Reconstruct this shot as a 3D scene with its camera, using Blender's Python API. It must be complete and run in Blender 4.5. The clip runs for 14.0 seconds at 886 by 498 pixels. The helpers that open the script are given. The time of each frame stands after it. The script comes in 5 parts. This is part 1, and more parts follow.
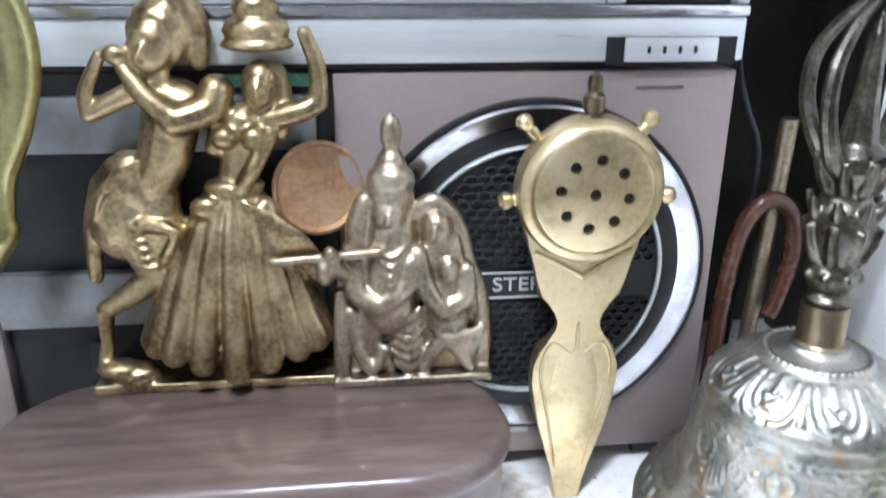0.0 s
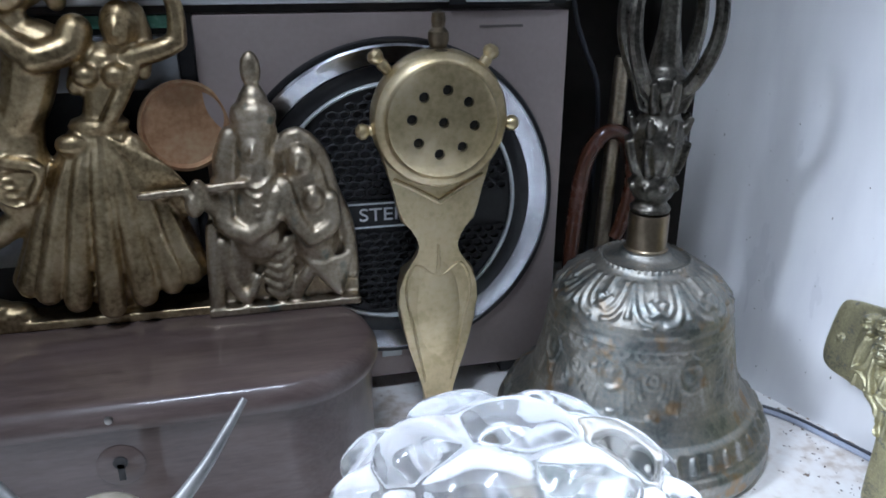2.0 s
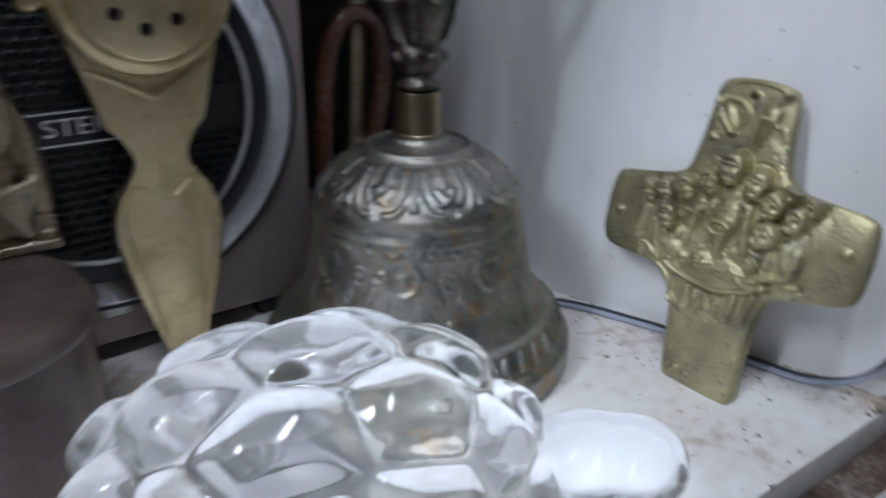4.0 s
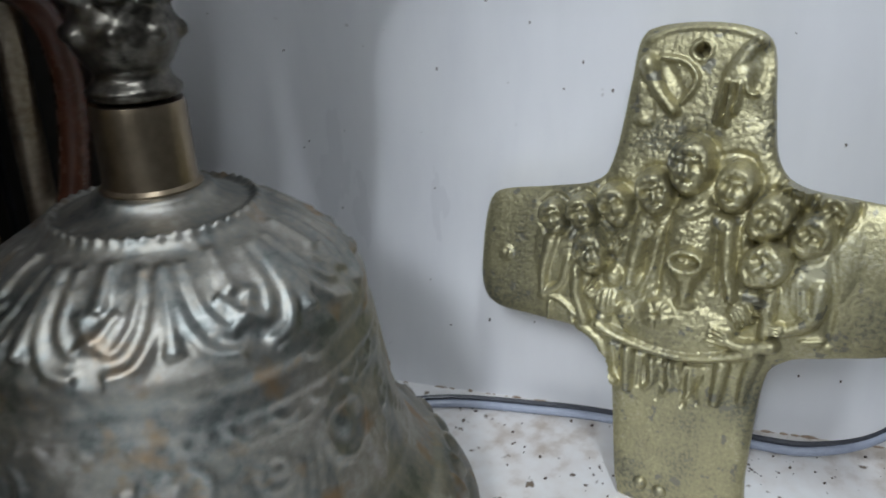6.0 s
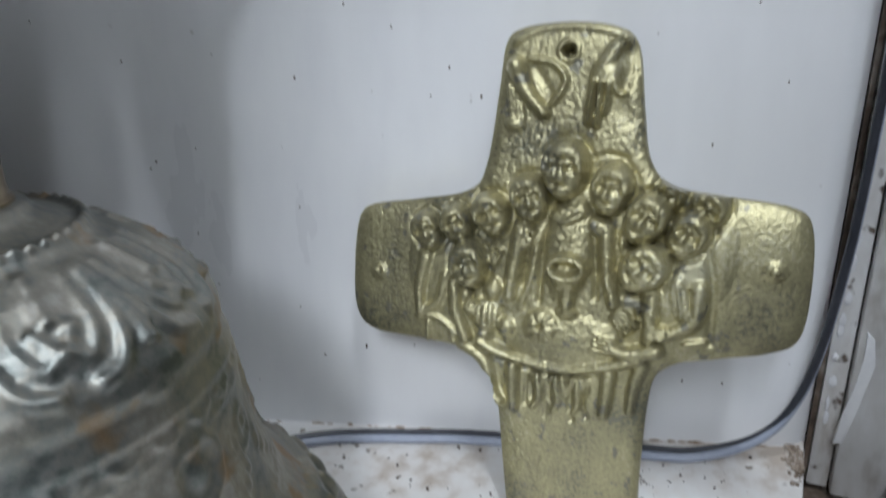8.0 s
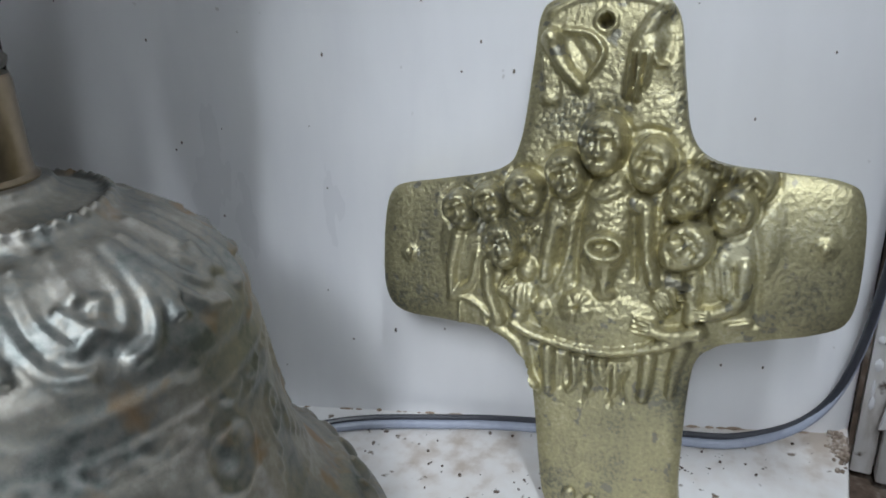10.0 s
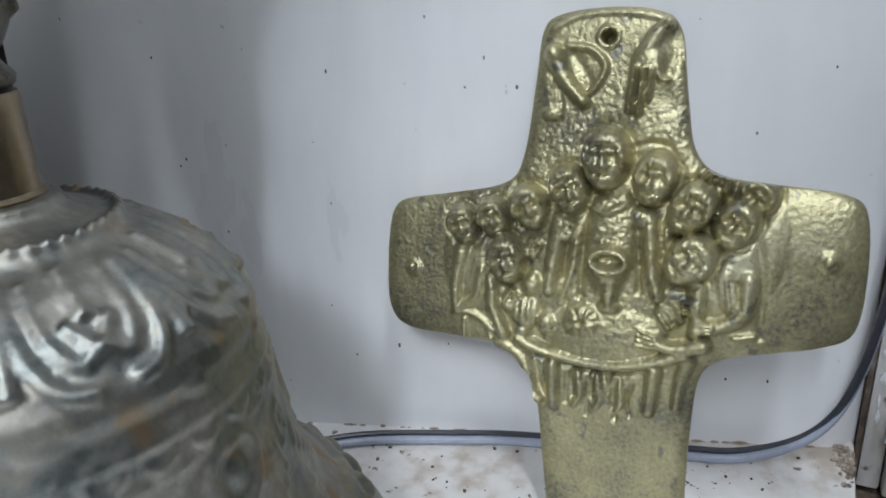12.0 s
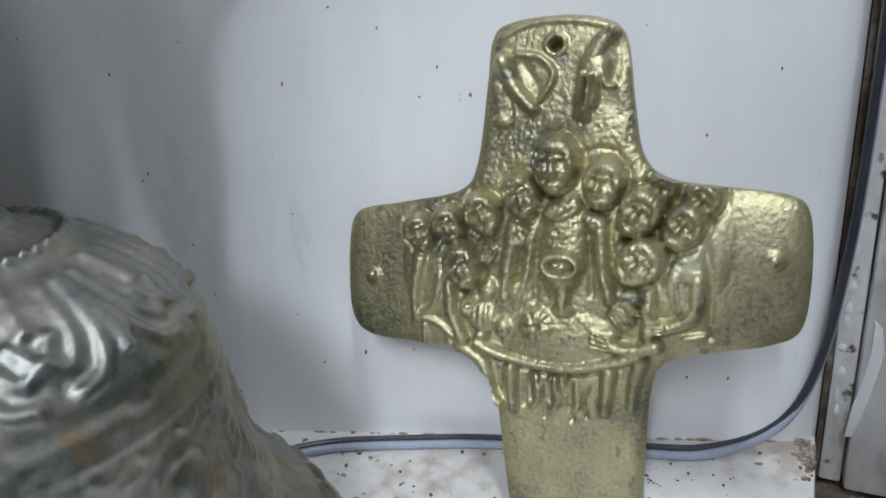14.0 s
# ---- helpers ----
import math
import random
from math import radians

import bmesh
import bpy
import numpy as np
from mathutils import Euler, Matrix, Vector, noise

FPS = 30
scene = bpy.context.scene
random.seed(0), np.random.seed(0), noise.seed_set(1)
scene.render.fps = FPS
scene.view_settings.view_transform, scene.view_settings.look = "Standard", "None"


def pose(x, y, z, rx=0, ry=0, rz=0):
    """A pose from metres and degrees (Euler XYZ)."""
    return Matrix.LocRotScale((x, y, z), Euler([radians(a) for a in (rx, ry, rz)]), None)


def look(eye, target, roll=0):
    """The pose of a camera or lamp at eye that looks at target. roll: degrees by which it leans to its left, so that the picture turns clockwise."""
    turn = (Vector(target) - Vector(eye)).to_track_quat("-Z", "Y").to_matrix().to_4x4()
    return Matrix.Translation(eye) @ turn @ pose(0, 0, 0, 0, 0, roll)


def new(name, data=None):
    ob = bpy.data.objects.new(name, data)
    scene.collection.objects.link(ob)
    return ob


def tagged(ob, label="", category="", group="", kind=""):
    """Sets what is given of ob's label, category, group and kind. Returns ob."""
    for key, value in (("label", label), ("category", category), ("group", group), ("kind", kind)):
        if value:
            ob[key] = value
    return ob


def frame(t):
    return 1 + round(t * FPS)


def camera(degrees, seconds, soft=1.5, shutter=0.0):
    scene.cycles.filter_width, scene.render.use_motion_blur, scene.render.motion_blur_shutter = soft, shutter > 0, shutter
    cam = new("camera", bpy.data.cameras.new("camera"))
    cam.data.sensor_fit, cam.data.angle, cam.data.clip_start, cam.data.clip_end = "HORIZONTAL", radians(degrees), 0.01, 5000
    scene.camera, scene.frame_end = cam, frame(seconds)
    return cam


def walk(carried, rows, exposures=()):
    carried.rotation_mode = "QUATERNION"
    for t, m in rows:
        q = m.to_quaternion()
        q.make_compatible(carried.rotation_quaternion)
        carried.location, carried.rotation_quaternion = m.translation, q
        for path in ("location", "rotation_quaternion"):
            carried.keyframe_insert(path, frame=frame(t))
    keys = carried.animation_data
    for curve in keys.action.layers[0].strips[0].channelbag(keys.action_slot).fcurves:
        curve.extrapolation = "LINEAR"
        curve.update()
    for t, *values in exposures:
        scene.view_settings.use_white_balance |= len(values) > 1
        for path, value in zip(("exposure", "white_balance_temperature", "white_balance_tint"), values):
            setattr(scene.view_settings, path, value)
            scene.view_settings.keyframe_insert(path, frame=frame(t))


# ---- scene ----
# seconds, eye, then degrees: yaw, pitch, roll
PATH = [
    (0.0, 0.0372, 0.0956, 0.2255, -6.29, -20.43, 0.22),
    (0.5, 0.0408, 0.0838, 0.2141, -6.27, -21.82, -1.13),
    (1.0, 0.0495, 0.0766, 0.2117, -8.68, -21.31, -0.25),
    (1.5, 0.0537, 0.0657, 0.2006, -12.40, -21.34, -0.36),
    (2.0, 0.0517, 0.0610, 0.2112, -13.49, -21.48, 0.16),
    (2.5, 0.0510, 0.0556, 0.1951, -14.17, -23.76, -0.38),
    (3.0, 0.0480, 0.0588, 0.1913, -14.71, -25.38, -0.91),
    (3.5, 0.0487, 0.0872, 0.1671, -27.32, -23.61, 2.23),
    (4.0, 0.0555, 0.1093, 0.1672, -35.82, -24.00, 0.93),
    (4.2, 0.0756, 0.1207, 0.1763, -41.31, -25.67, -1.21),
    (6.3, 0.1340, 0.2164, 0.1334, -59.06, -21.93, -3.32),
    (6.5, 0.1394, 0.2136, 0.1359, -61.43, -21.33, -4.43),
    (7.0, 0.1332, 0.2259, 0.1426, -59.84, -21.12, -2.68),
    (7.5, 0.1334, 0.2179, 0.1319, -64.01, -17.18, -1.09),
    (8.0, 0.1364, 0.2171, 0.1274, -64.83, -20.86, -1.19),
    (8.2, 0.1407, 0.2179, 0.1316, -63.08, -24.58, -2.26),
    (10.3, 0.1382, 0.2232, 0.1227, -63.06, -21.05, -2.01),
    (10.5, 0.1385, 0.2249, 0.1227, -62.66, -21.04, -2.20),
    (11.0, 0.1376, 0.2236, 0.1231, -62.74, -20.55, -2.10),
    (11.5, 0.1373, 0.2235, 0.1237, -63.23, -20.56, -2.37),
    (12.0, 0.1375, 0.2221, 0.1230, -63.30, -20.22, -2.23),
    (12.5, 0.1397, 0.2182, 0.1208, -64.37, -19.82, -1.94),
    (13.0, 0.1401, 0.2166, 0.1218, -65.56, -19.61, -1.74),
    (13.5, 0.1402, 0.2163, 0.1216, -65.07, -19.76, -2.13),
    (14.0, 0.1398, 0.2136, 0.1250, -63.78, -20.22, -3.56),
]
EXPOSURES = [(0, 1.8, 5750, 12), (1.0, 1.2, 5550, 12), (2.0, 0.25, 5450, 12), (3.0, -0.55, 5500, 13), (4.2, -0.5, 5850, 12), (6.5, -0.3, 6000, 9), (10.5, -0.3, 6000, 9), (14, -0.2, 6000, 9)]
cam = camera(60.5, 14.0, soft=1.7, shutter=0.5)
walk(cam, [(t, pose(x, y, z, 90 + pitch, 0, yaw) @ pose(0, 0, 0, 0, 0, roll)) for t, x, y, z, yaw, pitch, roll in PATH], EXPOSURES)

# ---- light ----
world = bpy.data.worlds.new("world")
scene.world = world
world.use_nodes = True
wn = world.node_tree.nodes
sky = wn.new("ShaderNodeTexSky")
sky.sky_type = "NISHITA"
sky.sun_disc = False
sky.sun_elevation = radians(48)
sky.sun_rotation = radians(200)
wn["Background"].inputs["Strength"].default_value = 0.035
world.node_tree.links.new(sky.outputs[0], wn["Background"].inputs["Color"])
tube_data = bpy.data.lights.new("tube_lamp", "AREA")
tube_data.shape, tube_data.size, tube_data.size_y, tube_data.energy, tube_data.color = "RECTANGLE", 0.50, 0.04, 4.6, (0.95, 0.98, 1.0)
tube_lamp = new("tube_lamp", tube_data)
tube_lamp.matrix_world = pose(0.08, 0.13, 0.70, 0, 0, 35)
window_data = bpy.data.lights.new("window_light", "AREA")
window_data.shape, window_data.size, window_data.size_y, window_data.energy, window_data.color = "RECTANGLE", 0.16, 0.50, 24.0, (0.96, 0.98, 1.0)
window_light = new("window_light", window_data)
window_light.matrix_world = look((-1.06, 0.0, 1.15), (0.28, 0.30, 0.08))


# ---- materials ----
def material(name):
    m = bpy.data.materials.new(name)
    m.use_nodes = True
    return m, m.node_tree.nodes, m.node_tree.links, m.node_tree.nodes["Principled BSDF"]


def surface(name, colours, scale=40.0, metal=0.0, rough=(0.35, 0.6), bump=0.2, fine=8.0, stretch=(1, 1, 1), spots=None, coat=0.0):
    """Two scales of noise blend the colours; a finer one gives relief. spots: colour, threshold and scale of scattered dirt."""
    m, n, l, b = material(name)
    tc = n.new("ShaderNodeTexCoord")
    mp = n.new("ShaderNodeMapping")
    mp.inputs["Scale"].default_value = stretch
    l.new(tc.outputs["Object"], mp.inputs["Vector"])
    big, small = n.new("ShaderNodeTexNoise"), n.new("ShaderNodeTexNoise")
    for node, s, d in ((big, scale, 5), (small, scale * fine, 4)):
        node.inputs["Scale"].default_value = s
        node.inputs["Detail"].default_value = d
        l.new(mp.outputs[0], node.inputs["Vector"])
    mix = n.new("ShaderNodeMath")
    mix.operation = "MULTIPLY_ADD"
    mix.inputs[1].default_value = 0.35
    l.new(small.outputs["Fac"], mix.inputs[0])
    sc = n.new("ShaderNodeMath")
    sc.operation = "MULTIPLY"
    sc.inputs[1].default_value = 0.65
    l.new(big.outputs["Fac"], sc.inputs[0])
    l.new(sc.outputs[0], mix.inputs[2])
    ramp = n.new("ShaderNodeValToRGB")
    while len(ramp.color_ramp.elements) < len(colours):
        ramp.color_ramp.elements.new(0.5)
    for i, c in enumerate(colours):
        e = ramp.color_ramp.elements[i]
        e.position = 0.36 + 0.28 * i / max(1, len(colours) - 1)
        e.color = (*c, 1)
    l.new(mix.outputs[0], ramp.inputs[0])
    out = ramp.outputs[0]
    if spots:
        colour, threshold, s = spots
        sp = n.new("ShaderNodeTexNoise")
        sp.inputs["Scale"].default_value = s
        sp.inputs["Detail"].default_value = 3
        l.new(tc.outputs["Object"], sp.inputs["Vector"])
        st = n.new("ShaderNodeMapRange")
        st.inputs[1].default_value, st.inputs[2].default_value = threshold, threshold + (0.05 if s > 120 else 0.12)
        l.new(sp.outputs["Fac"], st.inputs[0])
        mc = n.new("ShaderNodeMix")
        mc.data_type = "RGBA"
        mc.inputs["B"].default_value = (*colour, 1)
        l.new(st.outputs[0], mc.inputs["Factor"])
        l.new(out, mc.inputs["A"])
        out = mc.outputs["Result"]
    l.new(out, b.inputs["Base Color"])
    b.inputs["Metallic"].default_value = metal
    b.inputs["Coat Weight"].default_value = coat
    rr = n.new("ShaderNodeMapRange")
    rr.inputs[3].default_value, rr.inputs[4].default_value = rough
    rr.inputs[1].default_value, rr.inputs[2].default_value = 0.3, 0.7
    l.new(mix.outputs[0], rr.inputs[0])
    l.new(rr.outputs[0], b.inputs["Roughness"])
    bp = n.new("ShaderNodeBump")
    bp.inputs["Strength"].default_value = bump
    bp.inputs["Distance"].default_value = 0.0006
    l.new(mix.outputs[0], bp.inputs["Height"])
    l.new(bp.outputs[0], b.inputs["Normal"])
    return m


BRASS = surface("polished_brass", [(0.20, 0.148, 0.080), (0.43, 0.335, 0.19), (0.58, 0.475, 0.30)], 60, 1.0, (0.30, 0.48), 0.25)
OLD_BRASS = surface("tarnished_brass", [(0.27, 0.22, 0.155), (0.45, 0.38, 0.275), (0.58, 0.51, 0.40)], 70, 1.0, (0.34, 0.52), 0.35, spots=((0.17, 0.21, 0.19), 0.62, 90))
PALE_BRASS = surface("pale_brass", [(0.52, 0.42, 0.23), (0.68, 0.56, 0.33), (0.74, 0.63, 0.42)], 50, 1.0, (0.30, 0.48), 0.2)
CROSS_BRASS = surface("cast_green_brass", [(0.19, 0.185, 0.135), (0.36, 0.33, 0.20), (0.45, 0.41, 0.235), (0.56, 0.53, 0.36)], 46, 0.75, (0.34, 0.52), 1.0, 24, spots=((0.25, 0.24, 0.185), 0.62, 260))
BELL = surface("tarnished_bell_metal", [(0.175, 0.19, 0.18), (0.27, 0.277, 0.258), (0.345, 0.327, 0.282), (0.43, 0.415, 0.38)], 75, 1.0, (0.38, 0.56), 0.5, 7, spots=((0.34, 0.245, 0.15), 0.585, 95))
NECK = surface("worn_bronze", [(0.20, 0.155, 0.10), (0.30, 0.245, 0.17)], 60, 1.0, (0.25, 0.4), 0.15)
DARK_BRONZE = surface("dark_bronze", [(0.05, 0.047, 0.04), (0.13, 0.12, 0.10), (0.23, 0.215, 0.18)], 80, 1.0, (0.25, 0.45), 0.3)
WOOD = surface("dark_varnished_wood", [(0.070, 0.047, 0.042), (0.098, 0.070, 0.062), (0.125, 0.092, 0.083)], 22, 0.0, (0.30, 0.42), 0.12, 7, (1, 9, 5), coat=0.5)
PAINT = surface("white_gloss_paint", [(0.76, 0.76, 0.78), (0.81, 0.81, 0.82), (0.84, 0.84, 0.85)], 7, 0.0, (0.26, 0.34), 0.16, 4, (1, 3.2, 0.8), spots=((0.30, 0.27, 0.24), 0.75, 140))
SHELF = surface("dirty_white_stone", [(0.50, 0.43, 0.36), (0.74, 0.71, 0.68), (0.80, 0.79, 0.775), (0.84, 0.83, 0.82)], 16, 0.0, (0.35, 0.6), 0.3, 10, spots=((0.16, 0.12, 0.08), 0.665, 210))
TAUPE = surface("taupe_plastic", [(0.30, 0.25, 0.235), (0.345, 0.29, 0.275)], 30, 0.35, (0.38, 0.48), 0.06, 14)
BLACK = surface("black_plastic", [(0.008, 0.008, 0.009), (0.02, 0.02, 0.021)], 60, 0.0, (0.35, 0.5), 0.1)
GRILLE = surface("black_mesh", [(0.015, 0.015, 0.016), (0.04, 0.04, 0.042)], 90, 0.3, (0.35, 0.5), 0.1)
SILVER = surface("brushed_silver", [(0.60, 0.63, 0.64), (0.72, 0.75, 0.76)], 40, 0.45, (0.25, 0.4), 0.1, 10, (0.2, 1, 6))
CHROME = surface("chromed_ring", [(0.45, 0.45, 0.48), (0.62, 0.62, 0.65)], 40, 1.0, (0.12, 0.24), 0.1)
GREY_BAR = surface("grey_metal_bar", [(0.22, 0.23, 0.24), (0.30, 0.31, 0.32)], 40, 0.6, (0.3, 0.45), 0.1)
ALU = surface("weathered_aluminium", [(0.36, 0.33, 0.30), (0.62, 0.61, 0.60), (0.72, 0.72, 0.73)], 30, 0.15, (0.35, 0.6), 0.3, 8, (1, 1, 0.4))
GRIME = surface("brown_grime", [(0.03, 0.018, 0.011), (0.10, 0.07, 0.05), (0.26, 0.23, 0.20)], 60, 0.0, (0.6, 0.9), 0.8, 6)
FLEX = surface("grey_flex", [(0.27, 0.30, 0.38), (0.34, 0.37, 0.45)], 80, 0.0, (0.3, 0.42), 0.08)
DARK_FLEX = surface("dark_flex", [(0.02, 0.022, 0.03), (0.04, 0.043, 0.055)], 80, 0.0, (0.3, 0.42), 0.08)
AMBER = surface("amber_plastic", [(0.055, 0.020, 0.012), (0.10, 0.037, 0.02)], 40, 0.0, (0.18, 0.3), 0.05, coat=0.4)
# the dark base colour stands in for deep shade behind the radio
SHADED_WALL = surface("shade_dark_wall", [(0.035, 0.031, 0.026), (0.07, 0.062, 0.053)], 12, 0.0, (0.5, 0.8), 0.3)
GREEN = surface("green_indicator_window", [(0.10, 0.28, 0.20), (0.16, 0.38, 0.28)], 60, 0.0, (0.2, 0.3), 0.05)
WHITE_INK = surface("white_print", [(0.66, 0.66, 0.68), (0.74, 0.74, 0.75)], 60, 0.0, (0.4, 0.5), 0.05)
DARK_INK = surface("dark_print", [(0.10, 0.085, 0.08), (0.14, 0.12, 0.11)], 60, 0.0, (0.4, 0.5), 0.05)
STEEL = surface("dull_steel", [(0.30, 0.30, 0.29), (0.50, 0.50, 0.48)], 50, 1.0, (0.28, 0.42), 0.15)
ROOM = surface("grey_room_paint", [(0.40, 0.40, 0.39), (0.48, 0.48, 0.47)], 3, 0.0, (0.6, 0.8), 0.2)
FLOOR = surface("outer_floor", [(0.14, 0.135, 0.13), (0.20, 0.195, 0.19)], 2, 0.0, (0.6, 0.8), 0.3)
GLASS, gn, gl, gb = material("clear_glass")
gb.inputs["Base Color"].default_value = (0.79, 0.825, 0.86, 1)
gb.inputs["Transmission Weight"].default_value = 1.0
gb.inputs["Roughness"].default_value = 0.03
gb.inputs["IOR"].default_value = 1.45
gc, gm = gn.new("ShaderNodeBsdfTransparent"), gn.new("ShaderNodeMixShader")
gm.inputs[0].default_value = 0.15
gl.new(gb.outputs[0], gm.inputs[1])
gl.new(gc.outputs[0], gm.inputs[2])
gl.new(gm.outputs[0], gn["Material Output"].inputs["Surface"])
HORN = surface("matt_grey_metal", [(0.22, 0.22, 0.215), (0.30, 0.30, 0.29)], 50, 0.6, (0.42, 0.55), 0.15)
DISC = surface("silvered_brass", [(0.36, 0.32, 0.25), (0.52, 0.47, 0.37), (0.58, 0.53, 0.43)], 60, 0.8, (0.36, 0.5), 0.2)


# ---- mesh helpers ----
def mesh_of(bm, material_, smooth=True):
    bmesh.ops.recalc_face_normals(bm, faces=bm.faces)
    me = bpy.data.meshes.new("mesh")
    bm.to_mesh(me)
    bm.free()
    me.materials.append(material_)
    for p in me.polygons:
        p.use_smooth = smooth
    return me


def sharp(me, degrees=35):
    me.set_sharp_from_angle(angle=radians(degrees))
    return me


def thing(name, label, category, m=None, kind="", group=""):
    ob = new(name)
    ob.matrix_world = m or Matrix()
    return tagged(ob, label, category, group, kind)


def part(name, bm, material_, parent, label="", smooth=True, kind=""):
    ob = new(name, sharp(mesh_of(bm, material_, smooth)))
    ob.parent = parent
    return tagged(ob, label, "", "", kind)


def solid(name, bm, material_, label, category, kind="", m=None, smooth=True):
    ob = new(name, sharp(mesh_of(bm, material_, smooth)))
    if m:
        ob.matrix_world = m
    return tagged(ob, label, category, "", kind)


def box(bm, x0, x1, y0, y1, z0, z1, bevel=0.0):
    v = bmesh.ops.create_cube(bm, size=1.0, matrix=Matrix.Translation(((x0 + x1) / 2, (y0 + y1) / 2, (z0 + z1) / 2)) @ Matrix.Diagonal((x1 - x0, y1 - y0, z1 - z0, 1)))["verts"]
    if bevel:
        edges = list({e for w in v for e in w.link_edges})
        bmesh.ops.bevel(bm, geom=edges, offset=bevel, segments=2, affect="EDGES", profile=0.5)
    return bm


def boxed(*a, **k):
    return box(bmesh.new(), *a, **k)


def lathe(bm, profile, steps=64, m=Matrix(), closed=True):
    """Turn (radius, height) pairs about the z axis."""
    rings = []
    for r, z in profile:
        if r < 1e-6:
            rings.append([bm.verts.new(m @ Vector((0, 0, z)))])
        else:
            rings.append([bm.verts.new(m @ Vector((r * math.cos(2 * math.pi * i / steps), r * math.sin(2 * math.pi * i / steps), z))) for i in range(steps)])
    for a, b in zip(rings, rings[1:]):
        for i in range(steps):
            j = (i + 1) % steps
            if len(a) == 1 and len(b) > 1:
                bm.faces.new((a[0], b[i], b[j]))
            elif len(b) == 1 and len(a) > 1:
                bm.faces.new((a[i], b[0], a[j]))
            elif len(a) > 1:
                bm.faces.new((a[i], b[i], b[j], a[j]))
    return bm


def lathed(profile, steps=64, m=Matrix()):
    return lathe(bmesh.new(), profile, steps, m)


def smooth_path(points, n=8):
    """Catmull-Rom through the points."""
    p = [Vector(q) for q in points]
    p = [2 * p[0] - p[1]] + p + [2 * p[-1] - p[-2]]
    out = []
    for a, b, c, d in zip(p, p[1:], p[2:], p[3:]):
        for i in range(n):
            t = i / n
            out.append(0.5 * (2 * b + (c - a) * t + (2 * a - 5 * b + 4 * c - d) * t * t + (3 * b - a - 3 * c + d) * t ** 3))
    return out + [p[-2]]


def tube(bm, points, r0, r1=None, sides=10, n=8, flat=1.0, curve=True):
    """A round rod along a smooth path, from radius r0 to r1."""
    pts = smooth_path(points, n) if curve else [Vector(q) for q in points]
    r1 = r0 if r1 is None else r1
    rings, side = [], None
    for i, q in enumerate(pts):
        t = (pts[min(i + 1, len(pts) - 1)] - pts[max(i - 1, 0)]).normalized()
        if side is None:
            side = t.orthogonal().normalized()
        side = (side - t * side.dot(t)).normalized()
        other = t.cross(side)
        r = r0 + (r1 - r0) * i / (len(pts) - 1)
        rings.append([bm.verts.new(q + r * (math.cos(2 * math.pi * k / sides) * side + flat * math.sin(2 * math.pi * k / sides) * other)) for k in range(sides)])
    for a, b in zip(rings, rings[1:]):
        for k in range(sides):
            bm.faces.new((a[k], a[(k + 1) % sides], b[(k + 1) % sides], b[k]))
    bm.faces.new(rings[0])
    bm.faces.new(rings[-1])
    return bm


def blob(bm, c, r, turn=(0, 0, 0), detail=2):
    """An ellipsoid."""
    r = (r, r, r) if isinstance(r, (int, float)) else r
    bmesh.ops.create_icosphere(bm, subdivisions=detail, radius=1.0, matrix=pose(*c, *turn) @ Matrix.Diagonal((*r, 1)))


def limb(bm, a, b, r0, r1=None):
    """A tapered limb with round ends."""
    r1 = r0 if r1 is None else r1
    tube(bm, (a, b), r0, r1, 12, curve=False)
    blob(bm, a, r0)
    blob(bm, b, r1)


def limbs(bm, points, r0, r1=None):
    r1 = r0 if r1 is None else r1
    points = smooth_path(points, 3) if len(points) in (3, 4, 5, 6) else points
    n = len(points) - 1
    for i in range(n):
        limb(bm, points[i], points[i + 1], r0 + (r1 - r0) * i / n, r0 + (r1 - r0) * (i + 1) / n)


def plate(bm, outline, y0, y1, bevel=0.0):
    """A flat outline in x and z, given depth from y0 to y1."""
    front = [bm.verts.new((x, y0, z)) for x, z in outline]
    back = [bm.verts.new((x, y1, z)) for x, z in outline]
    f = bm.faces.new(front)
    bm.faces.new(list(reversed(back)))
    for i in range(len(outline)):
        j = (i + 1) % len(outline)
        bm.faces.new((front[j], front[i], back[i], back[j]))
    if bevel:
        bmesh.ops.bevel(bm, geom=list(f.edges), offset=bevel, segments=3, affect="EDGES", profile=0.5)
    return bm


def cast(name, bm, material_, voxel, label, category, m=None, smooth=3, parent=None):
    """Fuse the pieces of bm into one cast body."""
    bmesh.ops.recalc_face_normals(bm, faces=bm.faces)
    me = bpy.data.meshes.new("mesh")
    bm.to_mesh(me)
    bm.free()
    tmp = new("cast", me)
    rm = tmp.modifiers.new("fuse", "REMESH")
    rm.mode, rm.voxel_size = "VOXEL", voxel
    if smooth:
        sm = tmp.modifiers.new("soften", "SMOOTH")
        sm.factor, sm.iterations = 0.5, smooth
    bpy.context.view_layer.update()
    done = bpy.data.meshes.new_from_object(tmp.evaluated_get(bpy.context.evaluated_depsgraph_get()))
    bpy.data.objects.remove(tmp)
    done.materials.clear()
    done.materials.append(material_)
    for p in done.polygons:
        p.use_smooth = True
    ob = new(name, done)
    if m:
        ob.matrix_world = m
    if parent:
        ob.parent = parent
        return tagged(ob, label)
    return tagged(ob, label, category)


